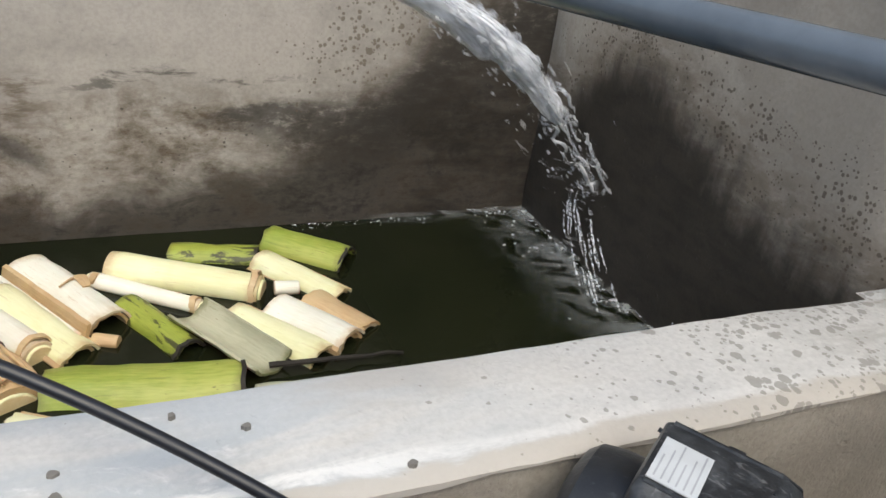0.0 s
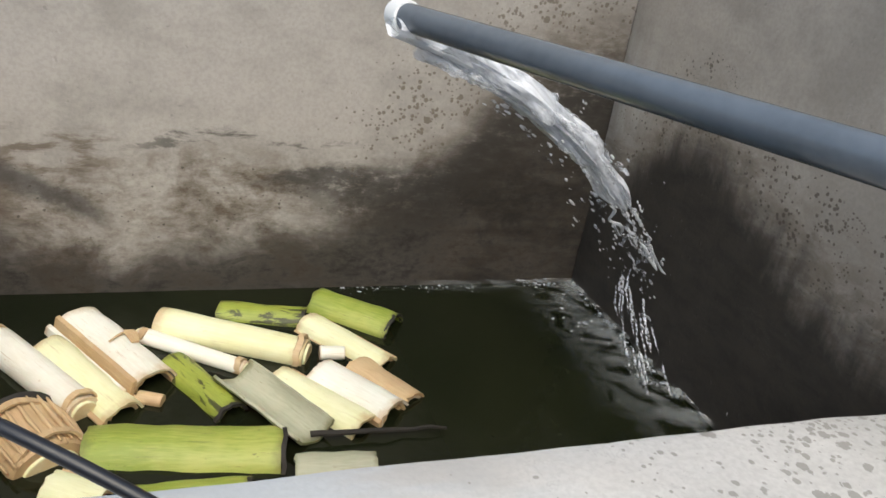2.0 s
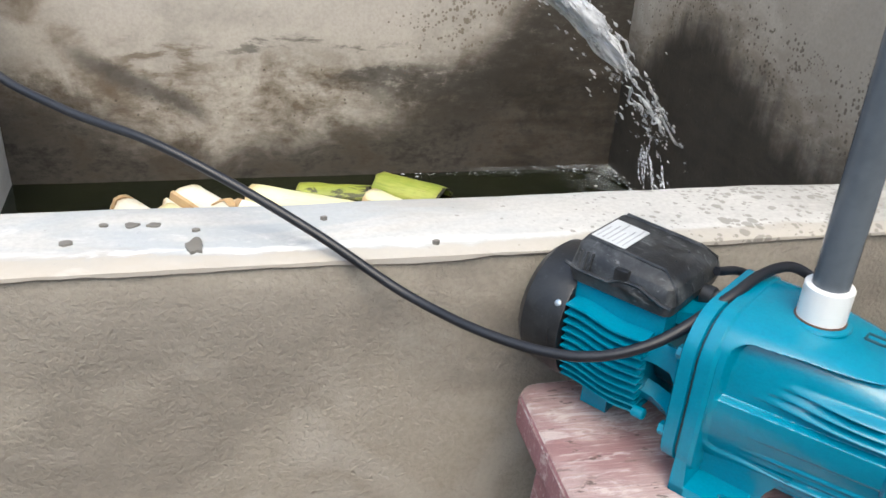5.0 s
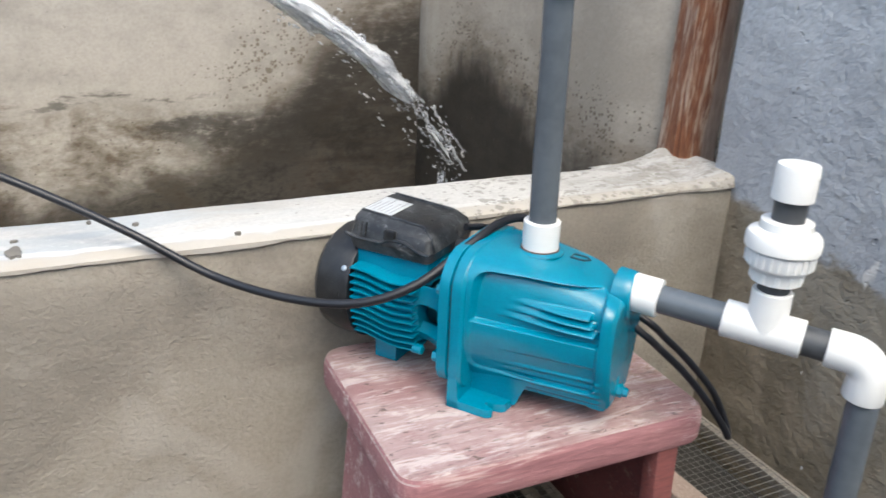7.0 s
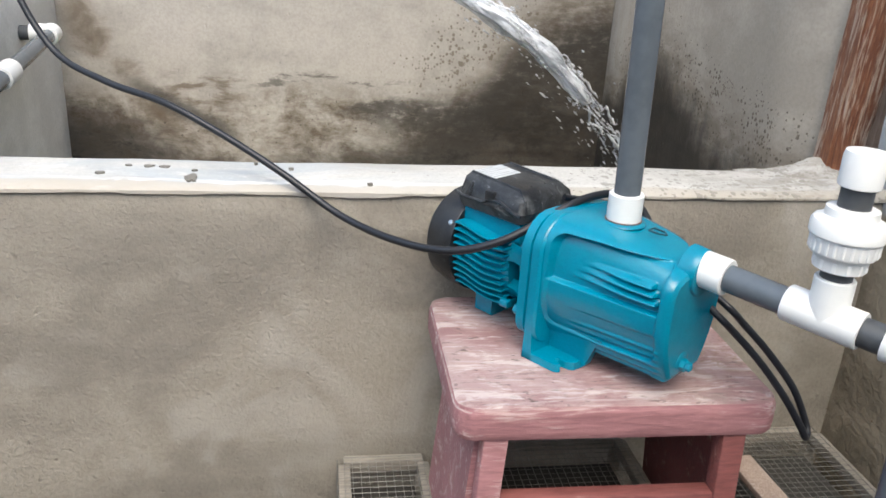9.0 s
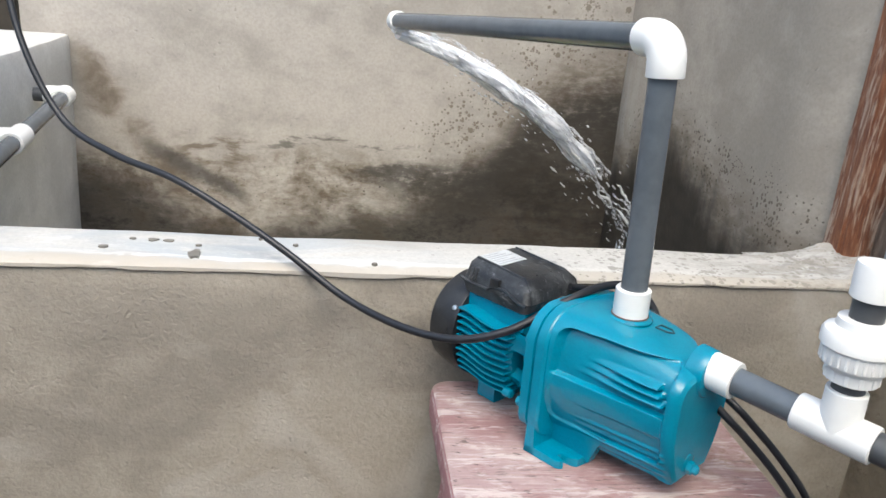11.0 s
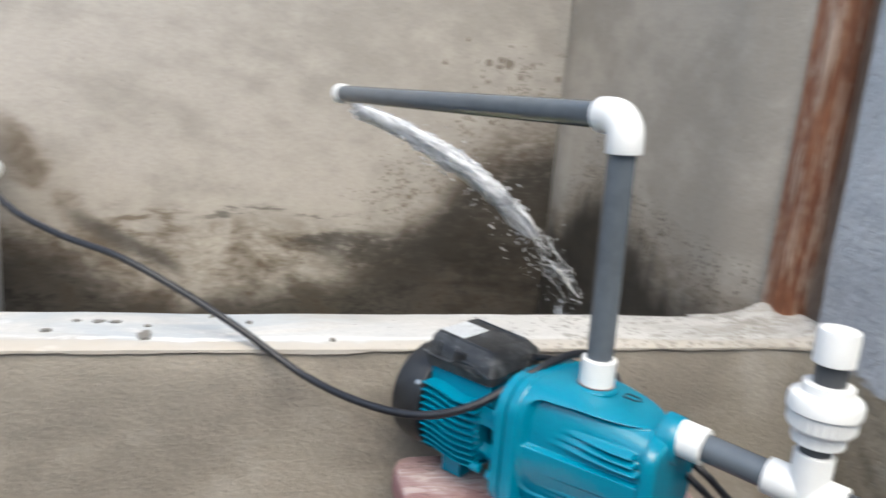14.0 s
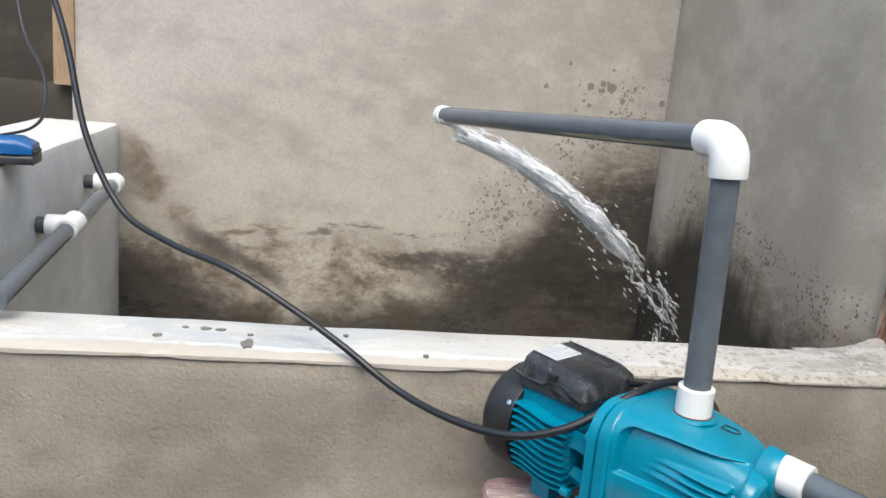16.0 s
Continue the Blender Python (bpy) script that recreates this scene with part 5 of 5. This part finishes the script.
# ---------------------------------------------------------------- wet spots on the ledge
def wet_spot(x, y, r, squash, seed):
    n = 26
    outline = [(r * (1 + 0.55 * noise.noise(Vector((math.cos(a) * 1.6, math.sin(a) * 1.6, seed * 3.7)))) * math.cos(a), squash * r * (1 + 0.5 * noise.noise(Vector((math.cos(a) * 1.6, math.sin(a) * 1.6, seed * 5.1)))) * math.sin(a)) for a in [2 * math.pi * k / n for k in range(n)]]
    bm = rings([[(px, py, z) for px, py in outline] for z in (-0.004, 0.0016)])
    return tagged(link("wet_spot", bm, M_STAIN, m=pose(x, y, LEDGE + 0.0026)), "dark wet spot on the pale cement ledge", "wet spot", "wet spots")


for k, (x, y, r, q) in enumerate(((-0.220, 0.412, 0.013, 1.5), (-0.222, 0.452, 0.006, 0.7), (-0.358, 0.432, 0.009, 0.8), (-0.294, 0.471, 0.010, 0.8), (-0.269, 0.469, 0.009, 0.8), (-0.325, 0.474, 0.007, 0.7),
                                  (-0.131, 0.499, 0.004, 0.9), (-0.072, 0.471, 0.005, 0.8), (0.051, 0.393, 0.005, 0.8))):
    wet_spot(x, y, 0.78 * r, q, k)


# ---------------------------------------------------------------- falling water
HIT_X = RIGHT - 0.018
JET0 = Vector((0.113, 0.879, 0.918))
JV = Vector((3.3 * math.cos(radians(30)), 3.3 * math.sin(radians(30)), -0.80))


def jet_at(t):
    return JET0 + JV * t + Vector((0, 0, -4.9 * t * t))


T_HIT = (HIT_X - 0.006 - JET0.x) / JV.x


def strand(t0, t1, r0, r1, spread, seed, knob=0.55, beat=6):
    """One ragged rope of the jet between two moments of its flight, about its own middle."""
    rng = random.Random(seed)
    mid = jet_at((t0 + t1) / 2)
    ph = rng.uniform(0, 50)
    a0, q = rng.uniform(0, 6.28), 1.25 * rng.random() ** 0.5
    pts, rad = [], []
    n = 20
    for i in range(n + 1):
        u = i / n
        t = t0 + (t1 - t0) * u
        wob = spread * (0.16 + 0.92 * t / T_HIT)
        p = jet_at(t) - mid
        p += wob * Vector((0.25 * noise.noise(Vector((u * 3 + ph, 0, 1))), math.cos(a0) * q + 0.4 * noise.noise(Vector((u * 3 + ph, 4, 1))), math.sin(a0) * q + 0.4 * noise.noise(Vector((u * 3 + ph, 9, 1)))))
        pts.append(p)
        rad.append(max(0.0006, (r0 + (r1 - r0) * u) * (1 + knob * noise.noise(Vector((u * beat + ph, 2, 7)))) * min(1, 6 * u + 0.12, 6 * (1 - u) + 0.12)))
    return mid, tube(pts, rad, 9)


def drops(t0, t1, count, spread, seed, big=0.004):
    rng = random.Random(seed)
    mid = jet_at((t0 + t1) / 2)
    bm = bmesh.new()
    for _ in range(count):
        t = rng.uniform(t0, t1)
        v = (JV + Vector((0, 0, -9.8 * t))).normalized()
        p = jet_at(t) - mid + spread * (t / T_HIT + 0.15) * Vector((rng.gauss(0, 0.4), rng.gauss(0, 0.6), rng.gauss(-0.35, 0.7)))
        if (p + mid).x > HIT_X - 0.012:
            p.x = HIT_X - 0.012 - mid.x
        r = big * rng.uniform(0.25, 1.0) ** 1.6
        b2 = bmesh.new()
        bmesh.ops.create_icosphere(b2, subdivisions=1, radius=r)
        move(b2, Matrix.Translation(p) @ v.to_track_quat("X", "Z").to_matrix().to_4x4() @ Matrix.Diagonal((rng.uniform(1.5, 4.5), rng.uniform(0.6, 1.0), rng.uniform(0.6, 1.0), 1)))
        join(bm, b2)
    return mid, bm


def sheet(t0, t1, r0, r1, seed):
    """A smooth skin of water near the pipe, folded along its length."""
    mid = jet_at((t0 + t1) / 2)
    rows, n = [], 26
    for i in range(n + 1):
        u = i / n
        t = t0 + (t1 - t0) * u
        p, v = jet_at(t) - mid, (JV + Vector((0, 0, -9.8 * t))).normalized()
        one = v.cross(Vector((0, 0, 1))).normalized()
        two = one.cross(v)
        row = []
        for k in range(24):
            a = 2 * math.pi * k / 24
            r = (r0 + (r1 - r0) * u) * (1 + (0.16 + 0.5 * u) * noise.noise(Vector((math.cos(a) * 1.8 + seed, math.sin(a) * 1.8, u * 5))))
            r *= min(1.0, 0.3 + 5 * (1 - u)) if seed % 2 else min(1.0, 0.5 + 4 * (1 - u))
            row.append(p + r * (math.cos(a) * one + 0.8 * math.sin(a) * two))
        rows.append(row)
    return mid, rings(rows, True, False)


jet = thing("water_jet", "white foaming jet of water falling from the pipe into the tank", "water jet")
FLOW = []
for k, (a, b, r0, r1) in enumerate(((0.0, 0.42, 0.0135, 0.029), (0.0, 0.55, 0.0115, 0.025), (0.05, 0.62, 0.011, 0.031), (0.16, 0.74, 0.013, 0.027))):
    mid, bm = sheet(a * T_HIT, b * T_HIT, r0, r1, 11 + k)
    FLOW.append((part("water_fold", bm, M_SHEET, jet, "smooth milky sheet", m=Matrix.Translation(mid)), mid, 250 + k))
for k in range(104):
    rng = random.Random(900 + k)
    s = 0.92 * rng.random() ** 1.25
    e = min(1.0, s + rng.uniform(0.05, 0.15))
    thick = rng.uniform(0.0018, 0.0056) * (1.05 - 0.50 * s)
    mid, bm = strand(s * T_HIT, e * T_HIT, thick, thick * 1.25, 0.043, 50 + k)
    FLOW.append((part("strand", bm, M_FOAM if k % 6 else M_JET, jet, m=Matrix.Translation(mid)), mid, 300 + k))
for k in range(18):
    a = 0.10 + 0.048 * k
    mid, bm = drops(a * T_HIT, (a + 0.12) * T_HIT, 18, 0.060 + 0.008 * (k % 5), 700 + k, 0.0042)
    FLOW.append((tagged(part("spray", bm, M_JET if k % 2 else M_FOAM, jet, m=Matrix.Translation(mid)), kind="stuff"), mid, 800 + k))


# water running down the side wall, and the foam it leaves on the tank
def runlet(k):
    rng = random.Random(40 + k)
    start = rng.uniform(0.0, 0.75)
    run = rng.uniform(0.25, 0.55)
    out = 0.010 + abs(rng.gauss(0, 0.036))
    side = rng.gauss(0, 0.034)
    pts, rad = [], []
    for i in range(13):
        u = min(1.0, start + run * i / 12)
        pts.append((HIT_X - out + 0.008 * noise.noise(Vector((u * 4, k, 8))), 1.30 - 0.15 * u ** 1.4 + side * (0.6 + u) + 0.010 * noise.noise(Vector((u * 5, k, 2))), 0.385 - (0.385 - WATER + 0.006) * u))
        rad.append(max(0.0005, 0.0030 * min(1, i * 0.35 + 0.1, (12 - i) * 0.35 + 0.1) * (0.7 + 0.8 * noise.noise(Vector((i * 0.8, k, 5))))))
    return tube(pts, rad, 8)


def wall_spatter(k):
    rng = random.Random(60 + k)
    bm = bmesh.new()
    for _ in range(16):
        r = 0.0042 * rng.uniform(0.3, 1.0) ** 1.5
        b2 = bmesh.new()
        bmesh.ops.create_icosphere(b2, subdivisions=1, radius=r)
        at = Vector((HIT_X - 0.012 - abs(rng.gauss(0, 0.05)), 1.23 + rng.gauss(0, 0.08), WATER + 0.01 + rng.random() * 0.22))
        move(b2, Matrix.Translation(at) @ pose(0, rng.uniform(-25, 25), 0) @ Matrix.Diagonal((0.8, 0.8, rng.uniform(1.5, 4), 1)))
        join(bm, b2)
    return bm


fall = thing("wall_runoff", "water sheeting down the tank wall below the jet", "water")
for k in range(20):
    part("runlet", runlet(k), M_FOAM, fall)
for k in range(5):
    tagged(part("spatter", wall_spatter(k), M_JET, fall), kind="stuff")


def foam_patch(seed, count, path, spread, size):
    rng = random.Random(seed)
    bm = bmesh.new()
    for _ in range(count):
        u = rng.random() * (len(path) - 1.001)
        a, b = Vector(path[int(u)]), Vector(path[int(u) + 1])
        p = a.lerp(b, u - int(u)) + Vector((rng.gauss(0, spread), rng.gauss(0, spread), 0))
        p.x, p.y = min(p.x, HIT_X - 0.006), min(p.y, BACK - 0.006)
        r = size * rng.uniform(0.2, 1.0) ** 2
        b2 = bmesh.new()
        bmesh.ops.create_icosphere(b2, subdivisions=1, radius=1)
        move(b2, Matrix.Translation(Vector((p.x, p.y, WATER + 0.001))) @ pose(0, 0, 0, 0, 0, rng.uniform(0, 180)) @ Matrix.Diagonal((r * rng.uniform(1, 2.5), r, r * 0.42, 1)))
        join(bm, b2)
    return bm


foam = thing("foam", "white foam and bubbles along the tank walls", "foam")
swirl = bmesh.new()
bmesh.ops.create_grid(swirl, x_segments=40, y_segments=50, size=0.5)
for v in swirl.verts:
    x, y = 0.30 + (v.co.x + 0.5) * 0.563, 0.86 + (v.co.y + 0.5) * 0.728
    v.co = Vector((x, y, WATER + 0.011 + 0.003 * noise.noise(Vector((x * 20, y * 20, 3)))))
part("bubble_swirl", swirl, M_SWIRL, foam, "milky swirl of bubbles under the jet")
tagged(part("foam_line", foam_patch(1, 110, [(0.855, 1.02, 0), (0.85, 1.2, 0), (0.85, 1.4, 0), (0.84, 1.57, 0), (0.70, 1.575, 0)], 0.012, 0.004), M_FOAM, foam), kind="stuff")
tagged(part("foam_line", foam_patch(2, 80, [(0.82, 1.05, 0), (0.78, 1.25, 0), (0.80, 1.45, 0), (0.70, 1.56, 0)], 0.045, 0.0035), M_FOAM, foam), kind="stuff")
tagged(part("bubbles", foam_patch(3, 150, [(0.22, 1.58, 0), (0.40, 1.575, 0), (0.60, 1.57, 0)], 0.010, 0.0022), M_FOAM, foam), kind="stuff")


# ---------------------------------------------------------------- what moves
def motions():
    way = (jet_at(0.16) - jet_at(0.10)).normalized()
    for ob, mid, seed in FLOW:
        rng = random.Random(seed)
        phase = rng.uniform(0.02, 0.13)
        rows = []
        for t in [0.0] + [phase + 0.15 * k for k in range(106)] + [16.0]:
            slide = way * rng.uniform(-0.038, 0.038)
            shake = Vector((0, rng.uniform(-0.004, 0.004), rng.uniform(-0.004, 0.004)))
            rows.append((t, Matrix.Translation(mid + slide + shake) @ Matrix.Rotation(radians(rng.uniform(-20, 20)), 4, way)))
        walk(ob, rows)


motions()
